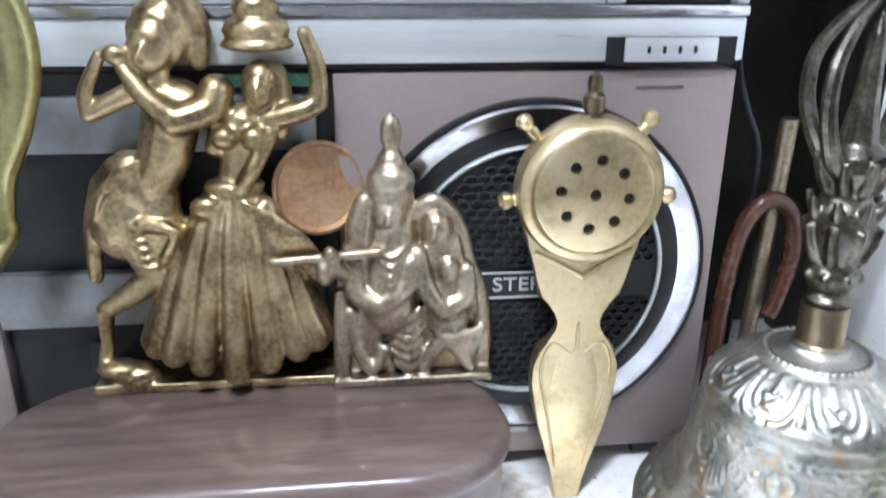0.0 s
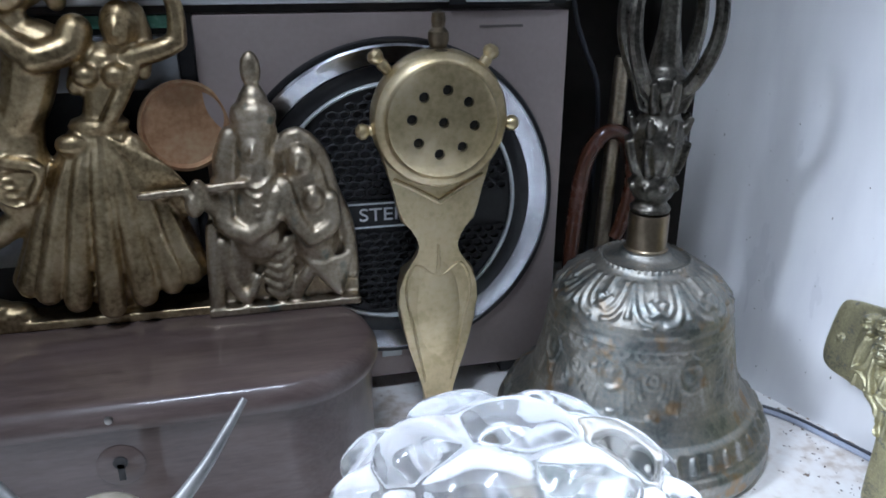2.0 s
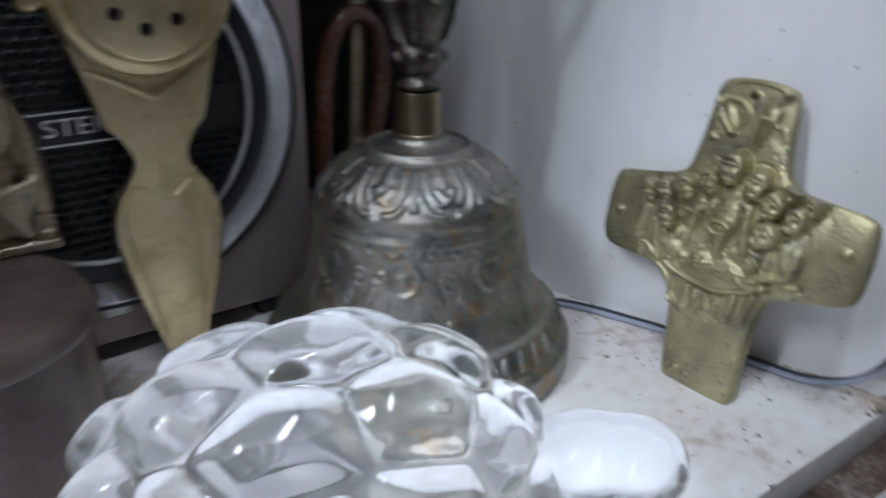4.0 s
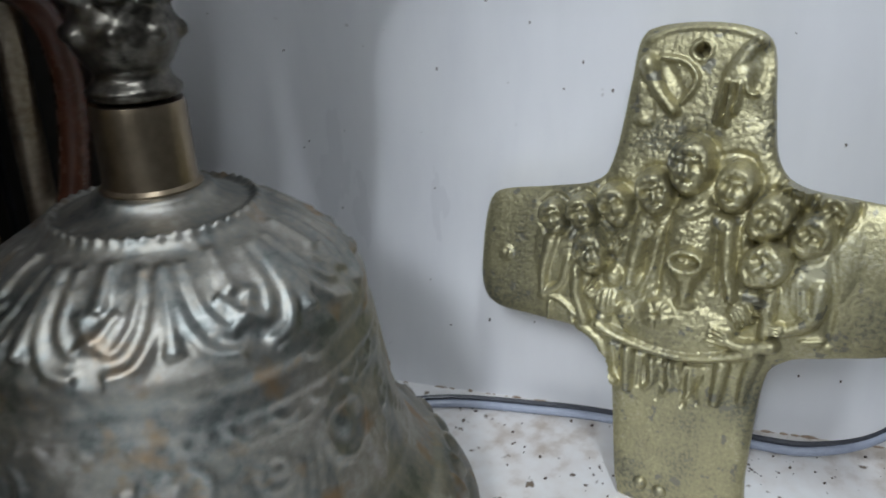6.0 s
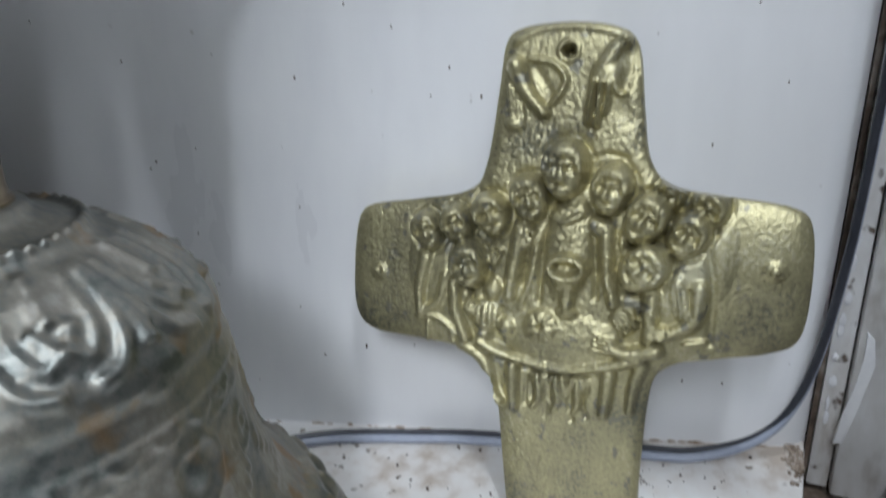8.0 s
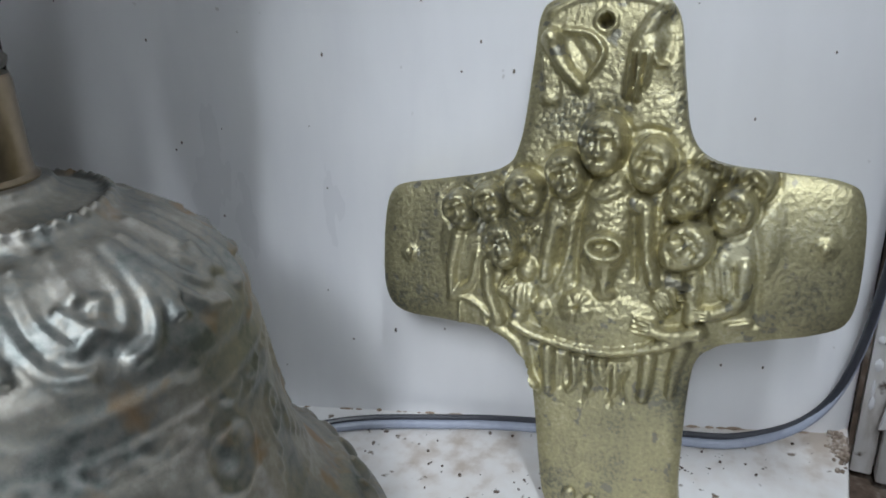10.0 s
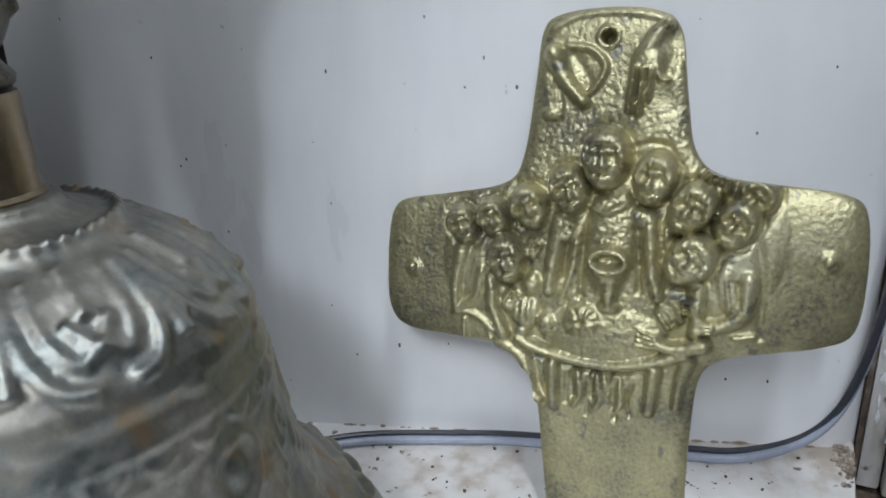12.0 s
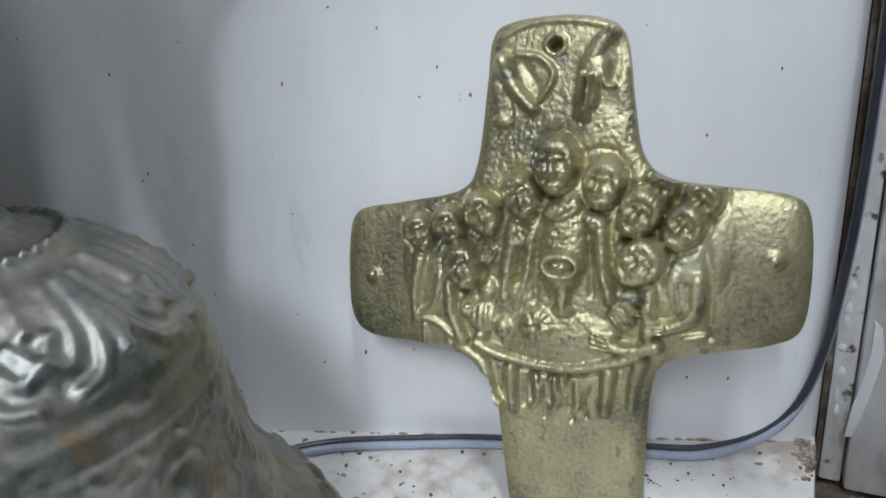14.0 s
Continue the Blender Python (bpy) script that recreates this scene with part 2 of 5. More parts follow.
def cut(bm, cutters):
    """bm with the cutters' volume taken away, as a new bmesh."""
    obs = []
    for b in (bm, cutters):
        bmesh.ops.recalc_face_normals(b, faces=b.faces)
        me = bpy.data.meshes.new("mesh")
        b.to_mesh(me)
        b.free()
        obs.append(new("cut", me))
    mod = obs[0].modifiers.new("cut", "BOOLEAN")
    mod.operation, mod.object, mod.solver = "DIFFERENCE", obs[1], "EXACT"
    bpy.context.view_layer.update()
    me = bpy.data.meshes.new_from_object(obs[0].evaluated_get(bpy.context.evaluated_depsgraph_get()))
    for o in obs:
        bpy.data.objects.remove(o)
    out = bmesh.new()
    out.from_mesh(me)
    return out


# ---- the niche ----
WALL_A, WALL_B = 0.4022, -0.3242          # the painted wall: x = WALL_A + WALL_B * y


def wall_x(y):
    return WALL_A + WALL_B * y


SHELF_FRONT = 0.2025
solid("shelf", boxed(-0.60, 0.42, SHELF_FRONT, 0.60, -0.03, 0.0, bevel=0.001), SHELF, "white stone shelf, dusty and speckled with brown dirt", "shelf", "structure")
bm = bmesh.new()
corner = [(wall_x(0.2090), 0.2090), (wall_x(0.412), 0.412), (wall_x(0.412) + 0.12, 0.412), (wall_x(0.2027) + 0.12, 0.2027), (wall_x(0.2027) + 0.0036, 0.2027), (wall_x(0.2065) + 0.0006, 0.2065)]
low, high = [[bm.verts.new((x, y, z)) for x, y in corner] for z in (-0.03, 1.497)]
bm.faces.new(low)
bm.faces.new(high)
for k in range(len(corner)):
    bm.faces.new((low[k], low[k - 1], high[k - 1], high[k]))
solid("wall_right", bm, PAINT, "glossy white painted wall with a rounded end and specks", "wall", "structure")
# recess and back wall: the gap's shade is in their colour
solid("wall_recess", boxed(0.305, 0.42, 0.4135, 0.535, -0.03, 1.497), SHADED_WALL, "wall past the painted end, its recess shade put into the colour", "wall", "structure")
solid("wall_back", boxed(-0.60, 0.42, 0.54, 0.60, -0.03, 1.497), SHADED_WALL, "back wall of the niche, its shade put into a dark colour", "wall", "structure")
# unseen side wall, set so its edge shades the painted wall's deep end
solid("wall_blocker_left", boxed(-0.35, -0.31, 0.2045, 0.60, 0.0, 1.497), SHADED_WALL, "unseen dark side wall added to shade the deep end of the painted wall", "wall", "structure")
# board out of view, added to cut the lamp light reaching the back
solid("ceiling", boxed(-0.30, 0.30, 0.20, 0.535, 0.495, 0.515, bevel=0.001), PAINT, "unseen white board added over the niche to shade its back", "ceiling", "structure")
# added wall outside the view; keeps window light off the front right corner
solid("wall_blocker_jamb", boxed(-0.36, -0.31, -0.40, 0.118, -0.90, 1.497), ROOM, "unseen pale wall added beside the niche to block window light", "wall", "structure")
solid("floor", boxed(-1.2, 1.7, -1.8, 0.70, -0.95, -0.90), FLOOR, "plain pale room floor", "floor", "structure")
solid("room_ceiling", boxed(-1.2, 1.7, -1.8, 0.70, 1.50, 1.56), ROOM, "plain pale room ceiling", "ceiling", "structure")
solid("wall_behind", boxed(-1.2, 1.7, -1.86, -1.80, -0.90, 1.50), ROOM, "plain pale room wall", "wall", "structure")
solid("wall_far", boxed(1.70, 1.76, -1.8, 0.70, -0.90, 1.50), ROOM, "plain pale room wall", "wall", "structure")
bm = boxed(-1.2, -1.12, -1.8, -0.09, -0.90, 1.50)
box(bm, -1.2, -1.12, 0.09, 0.70, -0.90, 1.50)
box(bm, -1.2, -1.12, -0.09, 0.09, -0.90, 0.88)
box(bm, -1.2, -1.12, -0.09, 0.09, 1.42, 1.50)
solid("wall_window", bm, ROOM, "plain pale room wall with a window opening", "wall", "structure")
bm = boxed(-1.11, 0.42, 0.205, 0.55, -0.90, -0.032)
box(bm, -1.11, -0.645, 0.205, 0.55, -0.032, 1.50)
box(bm, 0.47, 1.70, 0.205, 0.55, -0.90, 1.50)
solid("wall_front", bm, ROOM, "plain pale room wall round the niche", "wall", "structure")
fixture = thing("tube_light", "fluorescent tube fitting hanging over the shelf", "lamp")
fixture.matrix_world = pose(0.08, 0.13, 0.70, 0, 0, 35)
part("housing", boxed(-0.27, 0.27, -0.035, 0.035, 0.012, 0.06, bevel=0.004), PAINT, fixture)
for x in (-0.2, 0.2):
    part("rod", boxed(x - 0.004, x + 0.004, -0.004, 0.004, 0.06, 0.799), ALU, fixture)

# ---- sliding window frame ----
frame_thing = thing("window_frame", "weathered aluminium sliding window frame with dirty tracks", "window frame", kind="structure")
part("edge_strip", boxed(0.3375, 0.352, 0.1954, 0.2010, -0.012, 1.49, bevel=0.0008), surface("stained_white_strip", [(0.34, 0.30, 0.26), (0.60, 0.58, 0.56), (0.72, 0.71, 0.70), (0.78, 0.78, 0.775)], 45, 0.0, (0.4, 0.6), 0.9, 6, (1, 1, 0.35), spots=((0.10, 0.07, 0.05), 0.62, 130)), frame_thing, "rough white-painted strip with brown stains")
part("gap_filler", boxed(0.3370, 0.352, 0.2012, 0.2024, -0.012, 1.49), GRIME, frame_thing, "dark brown gap beside the wall")
bm = bmesh.new()
bead_rng = random.Random(3)
for k in range(26):
    blob(bm, (0.3374, 0.1990 + bead_rng.uniform(-0.0004, 0.0004), 0.010 + 0.0062 * k + bead_rng.uniform(-0.002, 0.002)), (0.0006, 0.0006 + bead_rng.uniform(0, 0.0006), bead_rng.uniform(0.001, 0.003)), detail=1)
part("paint_lumps", bm, WHITE_INK, frame_thing, "small lumps of white paint", kind="stuff")
part("post_face", boxed(0.3345, 0.36, 0.174, 0.1950, -0.012, 1.49, bevel=0.001), ALU, frame_thing)
part("post_groove", boxed(0.346, 0.37, 0.168, 0.1738, -0.012, 1.49), BLACK, frame_thing)
part("post_outer", boxed(0.330, 0.36, 0.130, 0.1678, -0.012, 1.49, bevel=0.001), ALU, frame_thing)
part("track_bed", boxed(-0.60, 0.352, 0.120, 0.2020, -0.032, -0.014), GRIME, frame_thing, "dark dirty window track")
for k, (a, b) in enumerate(((0.178, 0.182), (0.158, 0.162), (0.136, 0.140))):
    part("track_rail", boxed(-0.60, 0.3335, a, b, -0.014, -0.002, bevel=0.0006), ALU, frame_thing)
part("screw", lathed([(0, 0), (0.0028, 0), (0.0026, 0.0008), (0.0012, 0.0014), (0, 0.0014)], 20, pose(0.334, 0.184, 0.05, 0, -90, 0)), DARK_BRONZE, frame_thing, "rusty screw head")
bm = bmesh.new()
plate(bm, [(0, 0), (0.0022, 0.0005), (0.0040, 0.010), (0.0052, 0.018), (0.0062, 0.025), (0.0050, 0.032), (0.0030, 0.034), (0.0034, 0.026), (0.0026, 0.018), (0.0010, 0.009)], 0, 0.0012, 0.0003)
solid("paint_flake", bm, WHITE_INK, "white peeling paint flake hanging on the window frame", "paint flake", m=pose(0.3340, 0.1965, 0.0045, 0, 0, -90))

# ---- twin cable along the wall ----
flex = thing("cable", "grey twin flex lying along the foot of the wall", "cable")
run = [(0.258, 0.352, 0.0014), (0.2725, 0.3406, 0.0014), (0.286, 0.325, 0.0014), (0.2965, 0.302, 0.0014), (0.3035, 0.283, 0.0014), (0.3130, 0.246, 0.0014),
       (0.3180, 0.228, 0.0022), (0.3245, 0.213, 0.0090), (0.3300, 0.2050, 0.024), (0.3325, 0.2010, 0.054), (0.3325, 0.1998, 0.095), (0.3325, 0.1996, 0.20), (0.3325, 0.1996, 0.45)]
for name, lift, side, mat in (("wire", 0.0, 0.0, FLEX), ("wire", 0.0011, 0.0016, DARK_FLEX)):
    pts = []
    for i, (x, y, z) in enumerate(run):
        up = max(0.0, 1 - max(0, i - 6) / 3)
        pts.append((x + side * up - (1 - up) * lift * 1.8, y + (1 - up) * lift * 0.3, z + up * lift))
    part(name, tube(bmesh.new(), pts, 0.00125 if mat is FLEX else 0.00105, sides=10, n=10), mat, flex)

# ---- dirt along the foot of the wall ----
dirt_rng = random.Random(21)
bm = bmesh.new()
heaps = [(dirt_rng.uniform(0.210, 0.335), 0.006 + abs(dirt_rng.gauss(0, 0.016))) for k in range(11)]
for k in range(170):
    hy, ho = dirt_rng.choice(heaps)
    y, off = hy + dirt_rng.gauss(0, 0.009), max(0.003, ho + dirt_rng.gauss(0, 0.005))
    r = 0.00012 + 0.00042 * dirt_rng.random() ** 3
    blob(bm, (wall_x(y) - off, y, r * 0.5), (r * dirt_rng.uniform(0.8, 1.8), r, r * 0.6), (0, 0, dirt_rng.uniform(0, 180)), 1)
tagged(solid("dirt_crumbs", bm, GRIME, "dark brown crumbs of dirt scattered on the shelf", "dirt", "stuff"), kind="stuff")
bm = bmesh.new()
for k in range(300):
    x = 0.330 + dirt_rng.gauss(0, 0.0035)
    y = 0.2030 + abs(dirt_rng.gauss(0, 0.0016)) + max(0, x - 0.331) * 0.2
    r = 0.00018 + 0.0007 * dirt_rng.random() ** 2
    if x < 0.3366:
        blob(bm, (x, y, r * 0.4), (r * dirt_rng.uniform(0.8, 1.6), r, r * dirt_rng.uniform(0.6, 1.5)), (0, 0, dirt_rng.uniform(0, 180)), 1)
solid("crumbled_edge", bm, surface("crumbled_plaster", [(0.10, 0.07, 0.045), (0.30, 0.24, 0.19), (0.62, 0.58, 0.53)], 150, 0.0, (0.7, 0.9), 0.8), "brown and white crumbled plaster at the shelf's corner", "plaster", "stuff")
bm = bmesh.new()
for k in range(60):
    y = 0.209 + 0.195 * dirt_rng.random()
    r = 0.0002 + 0.0005 * dirt_rng.random() ** 2
    blob(bm, (wall_x(y) - 0.0004, y, r * 0.4), (r, r * dirt_rng.uniform(1, 4), r * 0.8), (0, 0, 18), 1)
solid("dirt_seam", bm, surface("brown_dust", [(0.24, 0.17, 0.11), (0.42, 0.34, 0.27)], 120, 0.0, (0.7, 0.9), 0.6), "brown dirty seam where the wall meets the shelf", "dirt", "stuff")
bm = bmesh.new()
for k in range(60):
    y, z = dirt_rng.uniform(0.21, 0.40), dirt_rng.uniform(0.01, 0.16)
    r = dirt_rng.uniform(0.00015, 0.00038)
    blob(bm, (wall_x(y) - 0.0001, y, z), (r * 0.5, r, r * dirt_rng.uniform(0.8, 2.2)), (0, 0, 0), 1)
solid("wall_specks", bm, GRIME, "small dark specks and chips on the white wall", "dirt", "stuff")

# ---- radio ----
FRONT = 0.3947
radio = thing("radio", "taupe portable stereo radio with silver top panel and round speaker", "radio")
part("speaker_panel", boxed(0.027, 0.190, FRONT, FRONT + 0.012, 0.0093, 0.1868, bevel=0.0012), TAUPE, radio)
part("speaker_panel", boxed(-0.29, -0.113, FRONT, FRONT + 0.012, 0.0093, 0.1868, bevel=0.0012), TAUPE, radio)
part("case", boxed(-0.29, 0.1885, FRONT + 0.0125, FRONT + 0.10, 0.0093, 0.245, bevel=0.003), surface("case_brown", [(0.10, 0.086, 0.074), (0.14, 0.12, 0.105)], 30, 0.0, (0.4, 0.55), 0.08), radio, "dark brown plastic case")
part("deck", boxed(-0.1125, 0.0265, FRONT + 0.006, FRONT + 0.0122, 0.0093, 0.1868), BLACK, radio, "black tape deck front")
part("deck_bar", boxed(-0.112, 0.020, FRONT - 0.001, FRONT + 0.0058, 0.0845, 0.108, bevel=0.001), GREY_BAR, radio, "grey metal bar")
part("deck_bar", boxed(-0.100, 0.020, FRONT + 0.001, FRONT + 0.0058, 0.157, 0.179, bevel=0.001), GREY_BAR, radio, "grey metal bar")
part("deck_key", boxed(-0.080, -0.072, FRONT + 0.002, FRONT + 0.0058, 0.058, 0.075, bevel=0.0008), BLACK, radio)
for x in (-0.016, 0.008):
    part("indicator_window", boxed(x, x + 0.012, FRONT + 0.003, FRONT + 0.0059, 0.1815, 0.1865, bevel=0.0004), GREEN, radio, "small green indicator window")
part("top_panel", boxed(-0.29, 0.190, FRONT - 0.003, FRONT + 0.012, 0.1905, 0.2075, bevel=0.0012), SILVER, radio, "silver front panel")
part("panel_trim", boxed(-0.29, 0.190, FRONT - 0.0045, FRONT + 0.010, 0.2078, 0.2118, bevel=0.0008), CHROME, radio, "bright chromed strip")
part("dial_window", boxed(-0.29, 0.1325, FRONT - 0.002, FRONT + 0.010, 0.2122, 0.236, bevel=0.0008), SILVER, radio)
part("dial_window", boxed(0.1405, 0.1845, FRONT + 0.002, FRONT + 0.010, 0.2122, 0.236, bevel=0.0008), BLACK, radio, "black recessed window")
part("panel_end", boxed(0.1848, 0.190, FRONT - 0.003, FRONT + 0.012, 0.2122, 0.240, bevel=0.0008), SILVER, radio)
part("panel_divider", boxed(0.1328, 0.1402, FRONT - 0.003, FRONT + 0.010, 0.2122, 0.238, bevel=0.0008), SILVER, radio)
part("switch_gap", boxed(0.1335, 0.1865, FRONT - 0.0034, FRONT - 0.0008, 0.1895, 0.2000), BLACK, radio)
part("switch_plate", boxed(0.1405, 0.1785, FRONT - 0.005, FRONT - 0.0036, 0.1905, 0.1998, bevel=0.0006), SILVER, radio)
for i in range(4):
    part("switch_slot", boxed(0.1495 + 0.0063 * i, 0.1507 + 0.0063 * i, FRONT - 0.0056, FRONT - 0.0048, 0.1938, 0.1965), BLACK, radio)
part("print_bar", boxed(0.148, 0.168, FRONT - 0.0004, FRONT + 0.001, 0.1795, 0.1806), DARK_INK, radio)
part("name_plate", boxed(0.1005, 0.1105, FRONT - 0.0008, FRONT + 0.001, 0.0208, 0.0262, bevel=0.0003), SILVER, radio)
for x in (-0.25, -0.05, 0.03, 0.165):
    part("foot", boxed(x, x + 0.016, FRONT + 0.006, FRONT + 0.02, 0.0, 0.0092, bevel=0.001), BLACK, radio)
part("underside", boxed(-0.288, 0.188, FRONT + 0.014, FRONT + 0.09, 0.003, 0.0091), BLACK, radio)
SX, SZ = 0.1092, 0.1005
speaker_m = pose(SX, FRONT, SZ, 90, 0, 0)
speaker = part("speaker", lathed([(0.0762, -0.0005), (0.0762, 0.0018), (0.0755, 0.003), (0.0742, 0.003), (0.0740, 0.0012)], 96, speaker_m), BLACK, radio, "round black speaker with chromed rings")
part("outer_ring", lathed([(0.0740, 0.0008), (0.0736, 0.0034), (0.0725, 0.0040), (0.0660, 0.0014), (0.0645, 0.0006), (0.0645, -0.001)], 96, speaker_m), CHROME, speaker)
part("surround", lathed([(0.0647, 0.0012), (0.0630, 0.0004), (0.0575, 0.0004), (0.0572, 0.0006)], 96, speaker_m), BLACK, speaker)
part("inner_ring", lathed([(0.0574, 0.0002), (0.0572, 0.0022), (0.0564, 0.0026), (0.0556, 0.0020), (0.0555, 0.0002)], 96, speaker_m), SILVER, speaker)
part("grille_plate", lathed([(0.0556, 0.0004), (0.03, 0.0009), (0, 0.0011)], 64, speaker_m), BLACK, speaker)
bm = bmesh.new()
for i in range(-10, 11):
    for j in range(-15, 16):
        x, z = 0.0056 * (i + 0.5 * (j % 2)), 0.0036 * j
        if math.hypot(x, z) < 0.0525 and abs(z + 0.0035) > 0.0085:
            rings = []
            for r, lift in ((1.0, 0.0020), (0.70, 0.0024), (0.62, 0.0007)):
                six = [(0, 0.0024), (0.0028, 0.0012), (0.0028, -0.0012), (0, -0.0024), (-0.0028, -0.0012), (-0.0028, 0.0012)]
                rings.append([bm.verts.new(speaker_m @ Vector((x + a * r, z + b * r, lift))) for a, b in six])
            for a, b in zip(rings, rings[1:]):
                for k in range(6):
                    bm.faces.new((a[k], a[(k + 1) % 6], b[(k + 1) % 6], b[k]))
part("grille", bm, GRILLE, speaker, "black pierced mesh of the speaker", smooth=False, kind="stuff")
plate_bm = boxed(SX - 0.032, SX + 0.032, FRONT - 0.0026, FRONT - 0.0008, 0.0900, 0.1040, bevel=0.0004)
badge = part("badge", plate_bm, BLACK, radio, "black badge with white letters between silver lines")
for z in (0.0912, 0.1026):
    part("badge_line", boxed(SX - 0.031, SX + 0.031, FRONT - 0.0031, FRONT - 0.0024, z - 0.0004, z + 0.0004), SILVER, badge)
word = bpy.data.curves.new("word", "FONT")
word.body, word.size, word.extrude, word.align_x, word.align_y = "STEREO", 0.0088, 0.0003, "CENTER", "CENTER"
tmp = new("word", word)
bpy.context.view_layer.update()
letters = bpy.data.meshes.new_from_object(tmp.evaluated_get(bpy.context.evaluated_depsgraph_get()))
bpy.data.objects.remove(tmp)
letters.transform(pose(SX, FRONT - 0.003, 0.0970, 90, 0, 0) @ Matrix.Diagonal((1.18, 1, 1, 1)))
letters.materials.clear()
letters.materials.append(WHITE_INK)
ob = new("lettering", letters)
ob.parent = badge

# ---- wooden box ----
def stadium(x0, x1, yc, r, z, n=28):
    pts = [(x1 + r * math.sin(math.pi * i / n), yc - r * math.cos(math.pi * i / n), z) for i in range(n + 1)]
    return pts + [(x0 - r * math.sin(math.pi * i / n), yc + r * math.cos(math.pi * i / n), z) for i in range(n + 1)]


def stadium_body(x0, x1, yc, profile):
    bm = bmesh.new()
    rings = [[bm.verts.new(p) for p in stadium(x0, x1, yc, r, z)] for r, z in profile]
    for a, b in zip(rings, rings[1:]):
        for i in range(len(a)):
            j = (i + 1) % len(a)
            bm.faces.new((a[i], a[j], b[j], b[i]))
    bm.faces.new(rings[0])
    bm.faces.new(rings[-1])
    return bm


casket = thing("wooden_box", "dark brown varnished wooden box with rounded ends and a lid", "box")
BX0, BX1, BY = -0.0635, 0.0495, 0.3490
part("body", stadium_body(BX0, BX1, BY, [(0.0395, 0.0), (0.0415, 0.001), (0.0415, 0.006), (0.0400, 0.0075), (0.0392, 0.010), (0.0392, 0.0515)]), WOOD, casket)
part("lid", stadium_body(BX0, BX1, BY, [(0.0396, 0.0519), (0.0414, 0.0525), (0.0421, 0.0545), (0.0418, 0.0568), (0.0392, 0.0612), (0.0375, 0.0622), (0.0355, 0.0622), (0.0345, 0.0625)]), WOOD, casket)
lock = part("lock_plate", lathed([(0, 0), (0.0085, 0), (0.0085, 0.0006), (0.0078, 0.001), (0, 0.001)], 32, pose(-0.0085, BY - 0.0390, 0.0370, 90, 0, 0)), WOOD, casket, "round wooden lock plate")
bm = bmesh.new()
lathe(bm, [(0, 0.0009), (0.0026, 0.0009), (0.0026, 0.0014), (0, 0.0014)], 20, pose(-0.0085, BY - 0.0390, 0.0385, 90, 0, 0))
box(bm, -0.0097, -0.0073, BY - 0.0404, BY - 0.0398, 0.031, 0.038)
part("keyhole", bm, BLACK, lock, "black keyhole")
part("pin", lathed([(0, 0), (0.0016, 0), (0.0013, 0.0010), (0, 0.0014)], 14, pose(-0.0095, BY - 0.0412, 0.0575, 90, 0, 0)), STEEL, casket, "small bright pin")

# ---- bell ----
BELLX, BELLY = 0.2081, 0.3377
bell = thing("hand_bell", "tarnished embossed metal hand bell with an ornate handle", "bell", pose(BELLX, BELLY, 0))
BODY = [(0.0560, 0.0), (0.0605, 0.0006), (0.0619, 0.0040), (0.0619, 0.0120), (0.0600, 0.0140), (0.0588, 0.0142), (0.0545, 0.0235), (0.0530, 0.0245), (0.0515, 0.0250),
        (0.0475, 0.0300), (0.0448, 0.0360), (0.0428, 0.0430), (0.0413, 0.0510), (0.0404, 0.0580), (0.0400, 0.0615), (0.0404, 0.0628), (0.0398, 0.0640), (0.0388, 0.0665),
        (0.0392, 0.0690), (0.0388, 0.0712), (0.0370, 0.0740), (0.0330, 0.0785), (0.0275, 0.0830), (0.0215, 0.0862), (0.0200, 0.0874), (0.0180, 0.0878), (0.0135, 0.0894), (0.0115, 0.0905), (0.0112, 0.0918), (0.0095, 0.0922), (0, 0.0922)]


def bell_r(z):
    zs = [(zz, r) for r, zz in BODY[5:-3]]
    for (z0, r0), (z1, r1) in zip(zs, zs[1:]):
        if z0 <= z <= z1:
            return r0 + (r1 - r0) * (z - z0) / max(1e-9, z1 - z0)
    return zs[-1][1]


def on_bell(a, z, lift=0.0):
    r = bell_r(z) + lift - 0.0004
    return (r * math.cos(a), r * math.sin(a), z)


bm = lathed([(0, 0)] + BODY, 128)
for i in range(44):                                    # lobes round the foot
    a = 2 * math.pi * i / 44
    tube(bm, [on_bell(a, 0.0160, 0.0), on_bell(a, 0.019, 0.0006), on_bell(a, 0.0222, 0.0)], 0.0021, 0.0016, 8, 3)
for i in range(46):                                    # beads under the neck
    a = 2 * math.pi * i / 46
    blob(bm, (0.0190 * math.cos(a), 0.0190 * math.sin(a), 0.0880), 0.0012, detail=2)
for i in range(9):                                     # petals and scrolls on the dome
    a = 2 * math.pi * (i + 0.35) / 9
    w = math.pi / 9
    for s in (-1, 1):
        tube(bm, [on_bell(a + s * w * 0.95, 0.0845), on_bell(a + s * w * 0.80, 0.078), on_bell(a + s * w * 0.55, 0.0735), on_bell(a + s * w * 0.18, 0.0722)], 0.0011, 0.0016, 8, 5)
        tube(bm, [on_bell(a + s * w * 0.62, 0.0848), on_bell(a + s * w * 0.52, 0.079), on_bell(a + s * w * 0.26, 0.0755), on_bell(a + s * w * 0.10, 0.0775), on_bell(a + s * w * 0.30, 0.0800)], 0.0009, 0.0012, 8, 5)
    blob(bm, on_bell(a, 0.0768), (0.0018, 0.0018, 0.0018))
    tube(bm, [on_bell(a, 0.0855), on_bell(a, 0.080)], 0.0012, 0.0016, 8, 3)
    tube(bm, [on_bell(a + w, 0.0850), on_bell(a + w, 0.0790), on_bell(a + w, 0.0740)], 0.0010, 0.0019, 8, 4)
